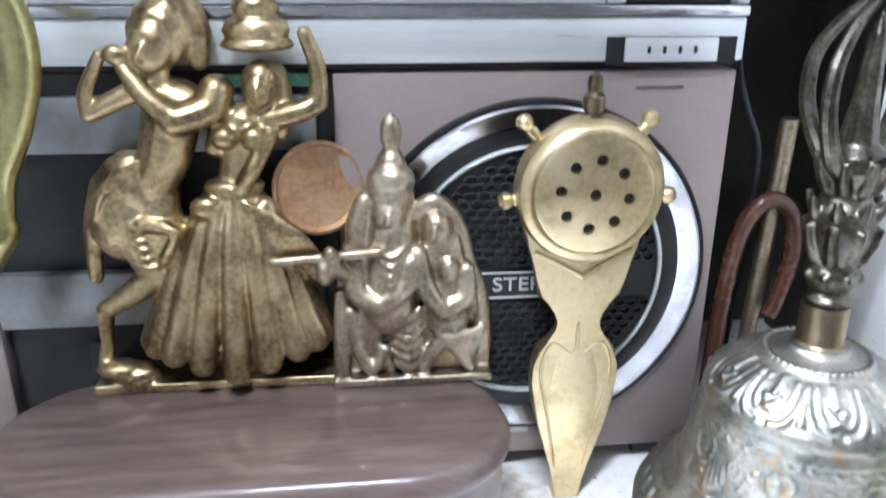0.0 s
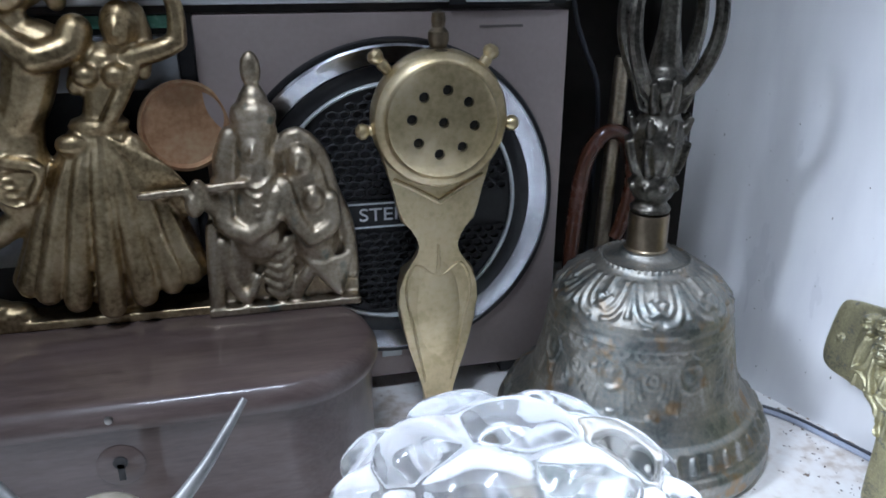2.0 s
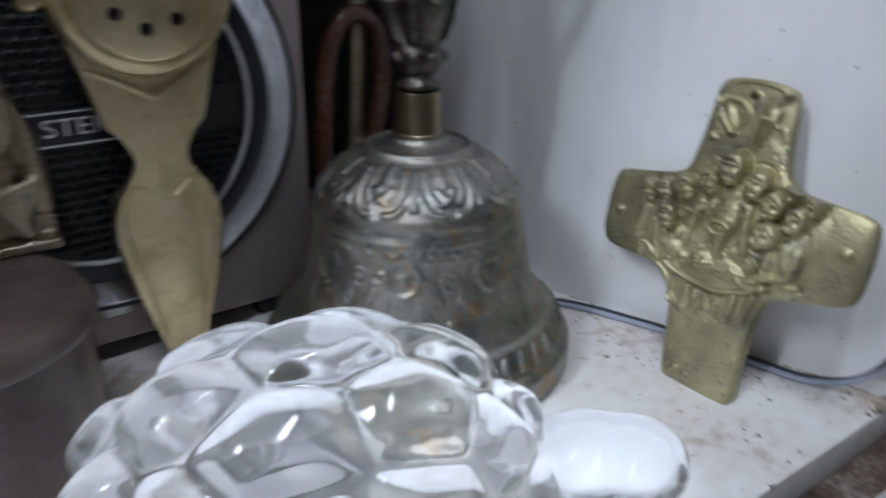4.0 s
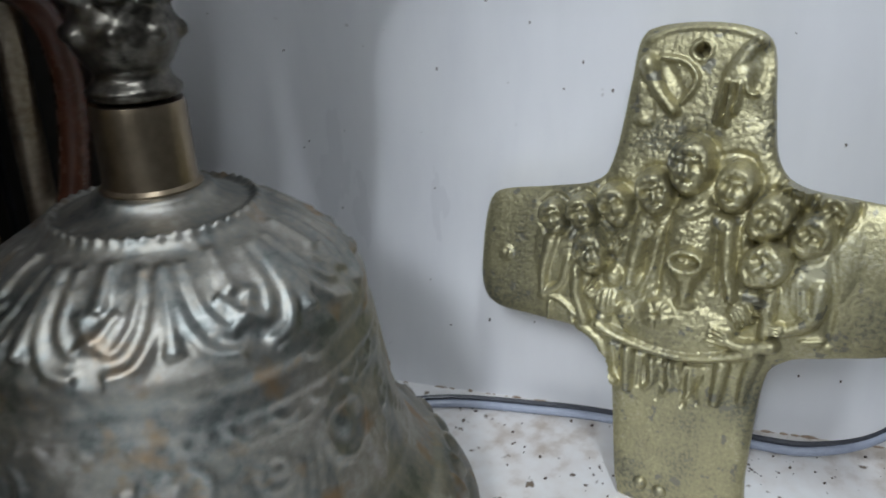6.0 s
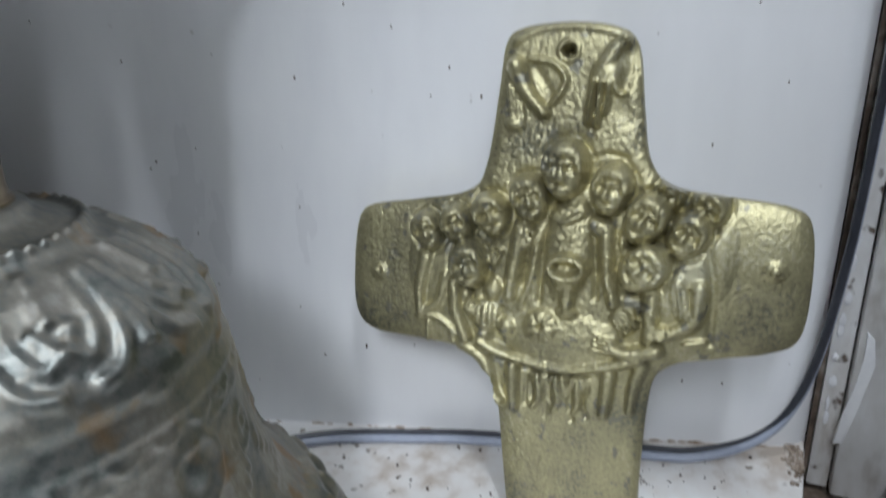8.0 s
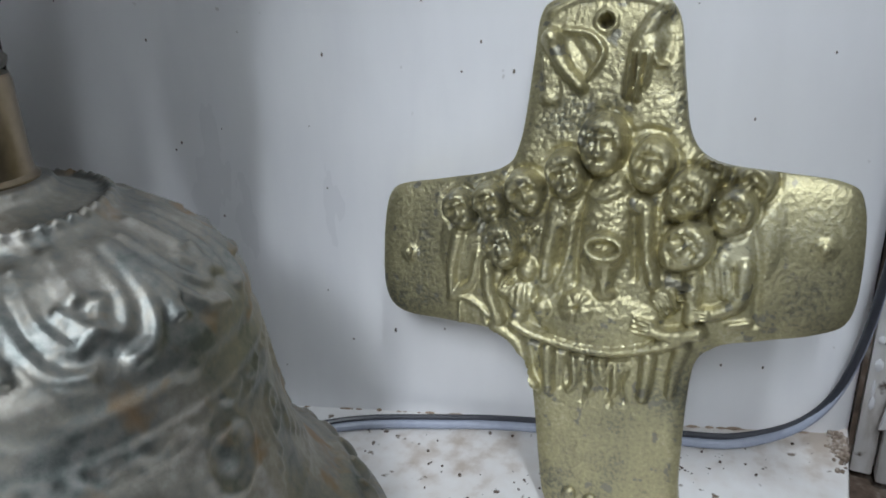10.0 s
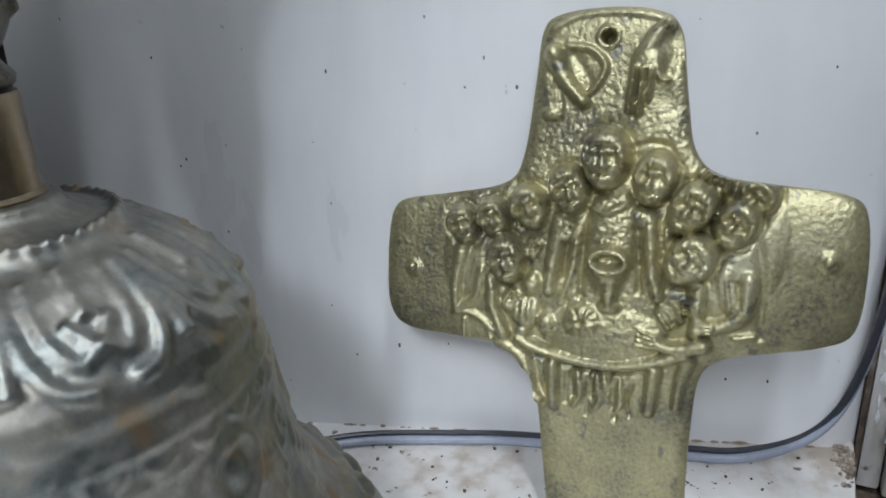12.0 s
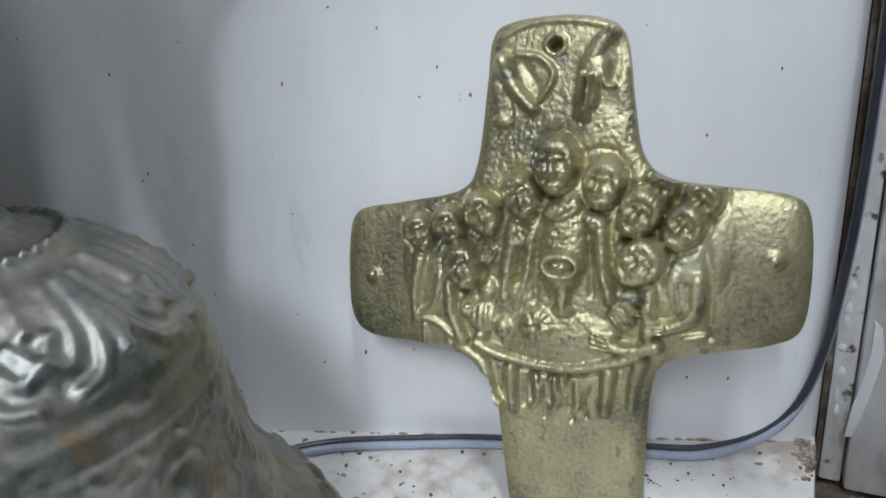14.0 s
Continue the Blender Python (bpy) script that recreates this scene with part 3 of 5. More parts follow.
for i in range(8):                                     # masks, festoons and tassels round the body
    a = 2 * math.pi * (i + 0.1) / 8
    w = math.pi / 8
    blob(bm, on_bell(a, 0.0505, -0.0016), (0.0030, 0.0030, 0.0040))
    blob(bm, on_bell(a, 0.0558, -0.0020), (0.0034, 0.0034, 0.0016))
    for s in (-1, 1):
        tube(bm, [on_bell(a + s * w * 0.16, 0.0565, 0.0003), on_bell(a + s * w * 0.34, 0.0530, 0.0003), on_bell(a + s * w * 0.24, 0.0470, 0.0003), on_bell(a, 0.0445, 0.0003)], 0.0009, 0.0012, 8, 5)
        for k in range(4):
            b = a + s * w * (0.30 + 0.13 * k)
            tube(bm, [on_bell(b, 0.0530 - 0.001 * k), on_bell(b + s * w * 0.04, 0.0450), on_bell(b + s * w * 0.09, 0.0365 + 0.0022 * k)], 0.0008, 0.0013, 8, 4)
            blob(bm, on_bell(b + s * w * 0.09, 0.0362 + 0.0022 * k), 0.0013, detail=1)
    tube(bm, [on_bell(a + w + w * 0.16 * math.cos(q), 0.0500 + 0.0032 * math.sin(q), 0.0002) for q in [2 * math.pi * k / 12 for k in range(13)]], 0.0008, 0.0008, 8, 2)
    blob(bm, on_bell(a + w, 0.0500), 0.0014, detail=1)
    for k in range(4):
        b = a + w * (0.25 + 0.5 * k)
        tube(bm, [on_bell(b - w * 0.16, 0.0605, 0.0003), on_bell(b, 0.0588, 0.0003), on_bell(b + w * 0.16, 0.0605, 0.0003)], 0.0008, 0.0008, 8, 4)
leaf_rng = random.Random(12)
for k in range(26):                                   # leafy scrolls between the masks
    a, z, t = leaf_rng.uniform(0, 2 * math.pi), leaf_rng.uniform(0.034, 0.066), leaf_rng.uniform(-1, 1)
    tube(bm, [on_bell(a, z, 0.0002), on_bell(a + 0.035, z + 0.0020 * t, 0.0004), on_bell(a + 0.075, z + 0.0006, 0.0001)], 0.0011, 0.0006, 8, 4)
for z in (0.0572, 0.0335):
    tube(bm, [on_bell(2 * math.pi * k / 64, z, 0.0001) for k in range(65)], 0.0007, sides=6, n=1)
band_rng = random.Random(8)
for k in range(12):
    a = 2 * math.pi * (k + band_rng.uniform(-0.1, 0.1)) / 12
    wide, tall = band_rng.uniform(0.15, 0.20), band_rng.uniform(0.0014, 0.0020)
    blob(bm, on_bell(a, 0.0674, -0.0006), (0.0042, 0.0018, tall), (0, 0, math.degrees(a) + 90), 2)
    tube(bm, [on_bell(a + wide * math.cos(q), 0.0674 + tall * 1.2 * math.sin(q), 0.0) for q in [2 * math.pi * i / 14 for i in range(15)]], 0.0006, 0.0006, 6, 2)
body = cast("body", bm, BELL, 0.00065, "embossed grey-green body with coppery worn patches", "", None, 2, bell)
part("neck", lathed([(0.0095, 0.0915), (0.0095, 0.0925), (0.0088, 0.0932), (0.0086, 0.0950), (0.0085, 0.1072), (0.0082, 0.1082), (0.0060, 0.1084), (0, 0.1084)], 48), NECK, bell, "smooth bronze neck")
bm = lathed([(0, 0.107), (0.0055, 0.108), (0.0083, 0.1092), (0.0086, 0.1108), (0.0070, 0.1122), (0.0064, 0.1138), (0.0078, 0.1152), (0.0092, 0.1180), (0.0096, 0.1215), (0.0084, 0.1250), (0.0074, 0.1262),
              (0.0088, 0.1280), (0.0106, 0.1330), (0.0116, 0.1390), (0.0108, 0.1450), (0.0084, 0.1490), (0.0074, 0.1520), (0.0090, 0.1560), (0.0112, 0.1600), (0.0104, 0.1650), (0.0066, 0.1690), (0.0042, 0.185), (0.0030, 0.205), (0, 0.214)], 40)
for i in range(8):
    a = 2 * math.pi * i / 8
    c, s = math.cos(a), math.sin(a)
    for z0, z1, r in ((0.1265, 0.1400, 0.0112), (0.1400, 0.1500, 0.0112), (0.1520, 0.1640, 0.0108)):
        tube(bm, [(r * 0.70 * c, r * 0.70 * s, z0), (r * 0.98 * c, r * 0.98 * s, (z0 + z1) / 2), (r * 1.14 * c, r * 1.14 * s, z1)], 0.0026, 0.0014, 8, 5)
    blob(bm, (0.0092 * c, 0.0092 * s, 0.1205), 0.0022, detail=1)
handle = cast("handle", bm, DARK_BRONZE, 0.0007, "dark bronze lotus handle", "", None, 2, bell)
for i in range(4):
    a = 2 * math.pi * (i + 0.3) / 4
    c, s = math.cos(a), math.sin(a)
    part("prong", tube(bmesh.new(), [(r * c, r * s, z) for r, z in ((0.006, 0.158), (0.014, 0.165), (0.0210, 0.180), (0.0210, 0.196), (0.014, 0.208), (0.005, 0.216))], 0.0036, 0.0019, 10, 6), DARK_BRONZE, handle)

# ---- brass perforated scoop ----
scoop = thing("brass_strainer", "pale brass handled strainer with a round pierced head, standing on end", "strainer", pose(0.124, 0.3745, 0))
half = [(0.0060, 0.0), (0.0066, 0.010), (0.0085, 0.018), (0.0112, 0.027), (0.0138, 0.036), (0.0176, 0.050), (0.0185, 0.060), (0.0180, 0.068), (0.0163, 0.0755), (0.0115, 0.0790), (0.0084, 0.0840), (0.0076, 0.0880),
        (0.0090, 0.0925), (0.0125, 0.0960), (0.0165, 0.0995), (0.0180, 0.1060), (0.0196, 0.1130), (0.0222, 0.1220), (0.0246, 0.1290), (0.0246, 0.1400)]
outline = [(-x, z) for x, z in half] + [(x, z) for x, z in reversed(half)]
grip = part("handle", plate(bmesh.new(), outline, -0.0035, 0.0035, 0.0012), PALE_BRASS, scoop)
bm = bmesh.new()
for s in (-1, 1):
    tube(bm, [(s * 0.0065, -0.0036, 0.018), (s * 0.0115, -0.0036, 0.046), (s * 0.0150, -0.0036, 0.066), (s * 0.0105, -0.0036, 0.0785), (s * 0.0015, -0.0036, 0.0740), (0, -0.0036, 0.088)], 0.0007, 0.0006, 8, 6)
    tube(bm, [(s * 0.0200, -0.0036, 0.1195), (s * 0.0100, -0.0042, 0.1145), (0, -0.0044, 0.1085)], 0.0011, 0.0011, 8, 4)
part("raised_line", bm, PALE_BRASS, grip)
blob_bm = bmesh.new()
blob(blob_bm, (0, -0.0020, 0.056), (0.0125, 0.0026, 0.0300), detail=3)
part("swelling", blob_bm, PALE_BRASS, grip)
head_m = pose(0, -0.0030, 0.1452, 90, 0, 0)
holes = bmesh.new()
for i in range(9):
    a = 2 * math.pi * i / 8 - 0.13
    r = 0.0133 if i < 8 else 0.0
    bmesh.ops.create_cone(holes, cap_ends=True, segments=20, radius1=0.0021, radius2=0.0023, depth=0.008, matrix=head_m @ pose(r * math.cos(a), r * math.sin(a), 0.0105))
hollow = lathed([(0, -0.006), (0.0270, -0.006), (0.0290, -0.002), (0.0290, 0.0040), (0.0278, 0.0060), (0.0252, 0.0068), (0.0240, 0.0080), (0.0232, 0.0092), (0.0215, 0.0098), (0, 0.0104)], 72, head_m)
head = part("head", cut(hollow, holes), PALE_BRASS, scoop, "round brass head pierced with nine holes")
part("hole_backing", lathed([(0, 0), (0.018, 0), (0.018, 0.0004), (0, 0.0004)], 40, head_m @ pose(0, 0, 0.0072)), BLACK, head)
for x, z, a in ((-0.0235, 0.0230, 40), (0.0205, 0.0235, -30), (-0.0285, -0.0040, 95), (0.0285, -0.0032, -95)):
    part("knob", lathed([(0.0022, -0.004), (0.0026, 0.000), (0.0022, 0.0012), (0.0034, 0.003), (0.0034, 0.0050), (0.0020, 0.0066), (0, 0.0070)], 20, pose(x, -0.003, 0.1452 + z, 0, -a, 0)), PALE_BRASS, scoop)
part("finial", lathed([(0.0060, 0.170), (0.0058, 0.1735), (0.0034, 0.1745), (0.0044, 0.1775), (0.0042, 0.1805), (0.0026, 0.1822), (0.0030, 0.1850), (0.0026, 0.1880), (0, 0.1895)], 28, pose(0, -0.003, 0)), NECK, scoop)

# ---- brass disc ornament with two horns ----
medal = thing("horned_ornament", "pale brass disc on a stand with two grey curved horns", "ornament", pose(-0.005, 0.262, 0))
disc_m = pose(0, 0, 0.0420, 68, 0, 8)
disc = part("disc", lathed([(0, -0.003), (0.0140, -0.003), (0.0160, -0.001), (0.0162, 0.0012), (0.0152, 0.0028), (0.0128, 0.0034), (0.0120, 0.0028), (0.0110, 0.0030), (0.0102, 0.0042), (0.0078, 0.0044), (0.0070, 0.0034), (0.0064, 0.0032), (0, 0.0034)], 64, disc_m), DISC, medal)
part("boss", lathed([(0.0062, 0.003), (0.0060, 0.0046), (0.0046, 0.0056), (0.0030, 0.0050), (0.0018, 0.0060), (0, 0.0064)], 40, disc_m), DARK_BRONZE, disc, "dark central boss")
for s in (-1, 1):
    part("horn", tube(bmesh.new(), [(s * 0.0135, 0.003, 0.043), (s * 0.0210, 0.008, 0.0480), (s * 0.0300, 0.013, 0.0570), (s * 0.0370, 0.017, 0.0660), (s * 0.0435, 0.0215, 0.0745)], 0.0032, 0.0011, 12, 8), HORN, medal, "grey metal horn")
part("stem", lathed([(0.0105, 0), (0.0110, 0.0020), (0.0060, 0.0045), (0.0042, 0.010), (0.0040, 0.032), (0.0050, 0.036), (0, 0.036)], 32, pose(0, 0.004, 0)), OLD_BRASS, medal)
arm = part("foot", tube(bmesh.new(), [(0.002, 0.0, 0.026), (0.012, -0.002, 0.0235), (0.022, -0.003, 0.0245)], 0.0036, 0.0030, 12, 6), OLD_BRASS, medal)
part("foot_cap", lathed([(0.0034, 0), (0.0044, 0.0008), (0.0044, 0.0034), (0.0036, 0.0044), (0, 0.0046)], 24, pose(0.0215, -0.003, 0.0245, 0, 84, 0)), OLD_BRASS, arm)

# ---- glass tortoise ----
def tortoise():
    bm = bmesh.new()
    rng = random.Random(4)
    bmesh.ops.create_icosphere(bm, subdivisions=6, radius=1.0)
    seeds = [Vector((0, 0, 1))]
    for count, lift, shift in ((6, 0.80, 0.2), (11, 0.42, 0.0), (14, 0.02, 0.12)):
        for i in range(count):
            a = 2 * math.pi * (i + shift) / count + rng.uniform(-0.07, 0.07)
            h = lift + rng.uniform(-0.04, 0.04)
            c = math.sqrt(max(0, 1 - h * h))
            seeds.append(Vector((c * math.cos(a), c * math.sin(a), h)))
    for v in bm.verts:
        n = v.co.normalized()
        d = sorted((n - s).length for s in seeds)[:2]
        edge = min(1.0, (d[1] - d[0]) / 0.42)
        puff = 0.125 * (1 - (1 - edge) ** 2)
        k = 0.895 + (puff if n.z > -0.25 else 0.04)
        v.co = Vector((n.x * 0.0695 * k, n.y * 0.0480 * k, max(-0.012, n.z * 0.0535 * k) + 0.0150))
    for v in bm.verts:
        if v.co.z < 0.0035:
            v.co.x *= 0.95
            v.co.y *= 0.95
    return bm


def tortoise_head(bm):
    blob(bm, (0.0790, -0.005, 0.0150), (0.0240, 0.0180, 0.0145), detail=3)
    blob(bm, (0.0930, -0.009, 0.0145), (0.0185, 0.0175, 0.0140), detail=3)
    for side in (-1, 1):
        blob(bm, (0.1010, -0.010 + side * 0.0115, 0.0190), (0.0040, 0.0036, 0.0040), detail=2)
    for x, y, a in ((0.043, 0.040, 50), (0.043, -0.040, -50), (-0.045, 0.036, 130), (-0.045, -0.036, -130)):
        blob(bm, (x, y, 0.0085), (0.016, 0.010, 0.0078), (0, 0, a), detail=3)
    return bm


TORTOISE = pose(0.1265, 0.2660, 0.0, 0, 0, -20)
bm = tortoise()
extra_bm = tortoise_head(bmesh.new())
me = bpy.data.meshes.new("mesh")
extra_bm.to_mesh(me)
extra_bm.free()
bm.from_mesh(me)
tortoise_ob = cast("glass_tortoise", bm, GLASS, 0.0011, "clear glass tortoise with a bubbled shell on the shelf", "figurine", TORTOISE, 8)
tortoise_ob.visible_shadow = False        # shadow off: the shelf stays bright beneath, as if lit through the glass

# ---- brass couple dancing ----
STATUE_Y = 0.383


def base_plate(bm, x0, x1, y0, y1, z0, z1):
    box(bm, x0, x1, y0, y1, z0, z1)


bm = bmesh.new()
base_plate(bm, -0.073, 0.026, -0.008, 0.008, 0.0625, 0.0665)
blob(bm, (-0.057, -0.002, 0.0690), (0.0105, 0.007, 0.0050))
# the man
limbs(bm, [(-0.0670, 0.0000, 0.0785), (-0.0669, 0.0000, 0.0866), (-0.0653, -0.0020, 0.0978)], 0.0023, 0.0036)
limbs(bm, [(-0.0657, -0.0020, 0.0978), (-0.0571, -0.0010, 0.1023), (-0.0428, 0.0000, 0.1126)], 0.0033, 0.0063)
limbs(bm, [(-0.0550, 0.0010, 0.1475), (-0.0510, -0.0020, 0.1317), (-0.0457, -0.0010, 0.1151)], 0.0088, 0.0063)
limbs(bm, [(-0.0386, 0.0010, 0.1471), (-0.0395, -0.0030, 0.1313), (-0.0424, -0.0010, 0.1162)], 0.0075, 0.0058)
blob(bm, (-0.0478, 0.0000, 0.1473), (0.0150, 0.0095, 0.0146), (0, -12, 0))
limbs(bm, [(-0.0601, 0.0020, 0.1476), (-0.0655, 0.0010, 0.1322), (-0.0672, 0.0000, 0.1112)], 0.0050, 0.0029)
limbs(bm, [(-0.0404, 0.0000, 0.1493), (-0.0348, -0.0010, 0.1611), (-0.0312, -0.0010, 0.1747)], 0.0092, 0.0109)
blob(bm, (-0.0276, 0.0000, 0.1798), (0.0150, 0.0085, 0.0075), (0, 20, 0))
limbs(bm, [(-0.0142, -0.0030, 0.1827), (-0.0175, -0.0060, 0.1766), (-0.0279, -0.0100, 0.1737)], 0.0067, 0.0058)
limbs(bm, [(-0.0279, -0.0100, 0.1741), (-0.0364, -0.0100, 0.1810), (-0.0439, -0.0080, 0.1915)], 0.0052, 0.0029)
limbs(bm, [(-0.0337, -0.0020, 0.1870), (-0.0452, -0.0040, 0.1821), (-0.0589, -0.0040, 0.1756)], 0.0046, 0.0036)
limbs(bm, [(-0.0589, -0.0040, 0.1756), (-0.0591, -0.0050, 0.1833), (-0.0520, -0.0060, 0.1961)], 0.0033, 0.0023)
blob(bm, (-0.0461, -0.0080, 0.1966), (0.0046, 0.0036, 0.0038), (0, 0, 0))
blob(bm, (-0.0324, 0.0000, 0.2027), (0.0117, 0.0090, 0.0138), (0, 14, 0))
blob(bm, (-0.0348, -0.0065, 0.1989), (0.0079, 0.0045, 0.0096), (0, 14, 0))
limbs(bm, [(-0.0360, -0.0108, 0.1999), (-0.0380, -0.0118, 0.1950)], 0.0010, 0.0017)
limbs(bm, [(-0.0256, 0.0020, 0.2141), (-0.0201, 0.0030, 0.2027), (-0.0202, 0.0030, 0.1929)], 0.0071, 0.0038)
limbs(bm, [(-0.0443, -0.0078, 0.1585), (-0.0518, -0.0095, 0.1557), (-0.0601, -0.0080, 0.1476)], 0.0008, 0.0008)
limbs(bm, [(-0.0455, -0.0078, 0.1556), (-0.0534, -0.0095, 0.1529), (-0.0606, -0.0080, 0.1441)], 0.0008, 0.0008)
limbs(bm, [(-0.0467, -0.0078, 0.1525), (-0.0550, -0.0095, 0.1501), (-0.0611, -0.0080, 0.1406)], 0.0008, 0.0008)
limbs(bm, [(-0.0480, -0.0078, 0.1495), (-0.0567, -0.0095, 0.1473), (-0.0617, -0.0080, 0.1370)], 0.0008, 0.0008)
limbs(bm, [(-0.0556, -0.0082, 0.1431), (-0.0495, -0.0092, 0.1351), (-0.0365, -0.0078, 0.1381)], 0.0007, 0.0006)
limbs(bm, [(-0.0546, -0.0082, 0.1386), (-0.0487, -0.0092, 0.1316), (-0.0375, -0.0078, 0.1340)], 0.0007, 0.0006)
limbs(bm, [(-0.0536, -0.0082, 0.1340), (-0.0479, -0.0092, 0.1281), (-0.0384, -0.0078, 0.1299)], 0.0007, 0.0006)
limbs(bm, [(-0.0525, -0.0082, 0.1294), (-0.0471, -0.0092, 0.1246), (-0.0393, -0.0078, 0.1257)], 0.0007, 0.0006)
limbs(bm, [(-0.0515, -0.0082, 0.1248), (-0.0462, -0.0092, 0.1211), (-0.0402, -0.0078, 0.1216)], 0.0007, 0.0006)
limbs(bm, [(-0.0504, -0.0082, 0.1201), (-0.0454, -0.0092, 0.1175), (-0.0412, -0.0078, 0.1173)], 0.0007, 0.0006)
limbs(bm, [(-0.0449, -0.0082, 0.1349), (-0.0330, -0.0110, 0.1322), (-0.0387, -0.0082, 0.1196)], 0.0027, 0.0019)
blob(bm, (-0.0532, -0.0010, 0.1352), (0.0130, 0.0088, 0.0178), (0, 8, 0))
blob(bm, (-0.0405, -0.0010, 0.1313), (0.0100, 0.0085, 0.0157), (0, 0, 0))
limbs(bm, [(-0.0668, 0.0000, 0.0841), (-0.0692, -0.0010, 0.0739), (-0.0636, -0.0040, 0.0710)], 0.0025, 0.0023)
blob(bm, (-0.0634, -0.0030, 0.0723), (0.0088, 0.0065, 0.0038), (0, 0, 0))
# the woman
lo, hi, n = 0.0730, 0.1480, 9
for i in range(n):
    a = math.pi * (i / (n - 1))
    x = -0.0150 - 0.0340 * math.cos(a)
    y = -0.0125 * math.sin(a)
    limbs(bm, [(-0.0120 - 0.0090 * math.cos(a), y * 0.5, hi - 0.004), (-0.0130 - 0.0200 * math.cos(a), y * 0.9, 0.122), (x, y, lo + 0.0025 * abs(math.cos(a)) * 4)], 0.0024, 0.0056)
    limbs(bm, [(-0.0125 - 0.0105 * math.cos(a + 0.13), y * 0.62, hi - 0.010), (x + 0.0035, y - 0.0034, lo + 0.012)], 0.0007, 0.0013)
limbs(bm, [(-0.0130, 0.002, 0.143), (-0.0140, 0.002, 0.115), (-0.0150, 0.004, 0.080)], 0.0085, 0.0150)
limbs(bm, [(0.0000, -0.005, 0.1400), (0.0090, -0.005, 0.1250), (0.0180, -0.002, 0.1120)], 0.0040, 0.0056)
for k in range(6):
    limbs(bm, [(-0.0060 + 0.002 * k, -0.0088, 0.1420 - 0.001 * k), (0.0020 + 0.0026 * k, -0.0108, 0.1310 - 0.0005 * k), (0.0075 + 0.0028 * k, -0.0085, 0.1160 + 0.0004 * k)], 0.0009)
blob(bm, (-0.0210, -0.008, 0.1405), (0.0065, 0.0045, 0.0050))
blob(bm, (-0.0110, -0.002, 0.1470), (0.0120, 0.0085, 0.0045))
limbs(bm, [(-0.0110, 0, 0.147), (-0.0080, 0, 0.158), (-0.0060, 0, 0.170)], 0.0068, 0.0088)
blob(bm, (-0.0120, -0.0078, 0.1668), (0.0050, 0.0046, 0.0046))
blob(bm, (-0.0015, -0.0078, 0.1665), (0.0052, 0.0048, 0.0048))
limbs(bm, [(0.0030, -0.002, 0.1720), (0.0150, -0.003, 0.1750), (0.0220, -0.002, 0.1780)], 0.0046, 0.0040)
limbs(bm, [(0.0220, -0.002, 0.1780), (0.0225, -0.002, 0.1900), (0.0185, -0.003, 0.2030)], 0.0040, 0.0028)
limbs(bm, [(0.0040, -0.005, 0.1670), (-0.0020, -0.009, 0.1560), (-0.0060, -0.008, 0.1500)], 0.0034, 0.0030)
limbs(bm, [(-0.0130, -0.001, 0.1730), (-0.0170, -0.003, 0.1620)], 0.0042, 0.0036)
blob(bm, (0.0015, -0.001, 0.1845), (0.0075, 0.0070, 0.0095))
blob(bm, (0.0010, -0.0060, 0.1830), (0.0050, 0.0036, 0.0065))
limbs(bm, [(0.0010, -0.0092, 0.1850), (0.0008, -0.0100, 0.1815)], 0.0009, 0.0013)
limbs(bm, [(0.0060, 0.003, 0.188), (0.0085, 0.003, 0.178), (0.0070, 0.003, 0.166)], 0.0050, 0.0035)
blob(bm, (0.0015, -0.001, 0.1990), (0.0140, 0.0090, 0.0030))
blob(bm, (0.0015, -0.001, 0.2040), (0.0125, 0.0085, 0.0065))
blob(bm, (0.0015, -0.001, 0.2120), (0.0085, 0.0065, 0.0050))
cast("dancing_couple_statue", bm, BRASS, 0.00085, "polished brass statue of a dancing couple on a base plate", "statue", pose(0, STATUE_Y, 0, 0, 0, 0), 2)
bm = bmesh.new()
lathe(bm, [(0, 0.0005), (0.010, 0.0), (0.0165, 0.001), (0.0185, 0.003), (0.0188, 0.0055), (0.0175, 0.0060), (0.0160, 0.0040), (0.010, 0.0030), (0, 0.0028)], 48)
solid("brass_dish", bm, surface("copper_brass", [(0.36, 0.20, 0.10), (0.48, 0.29, 0.16), (0.55, 0.39, 0.23)], 50, 0.55, (0.5, 0.62), 0.2), "coppery round brass dish leaning behind the statue", "dish", m=pose(0.0185, 0.3935, 0.1425, 82, 0, 20) @ Matrix.Diagonal((1, 1.0, 1, 1)))

# ---- seated flute pair ----
bm = bmesh.new()
half = [(0.0225, 0.0625), (0.0885, 0.0625), (0.0888, 0.078), (0.0860, 0.098), (0.0815, 0.112), (0.0760, 0.124), (0.0700, 0.137), (0.0620, 0.1405), (0.0570, 0.138), (0.0520, 0.132), (0.0420, 0.128), (0.0330, 0.118), (0.0260, 0.108), (0.0240, 0.090)]
plate(bm, half, -0.001, 0.004)
box(bm, 0.0225, 0.0885, -0.009, 0.005, 0.0625, 0.0660)
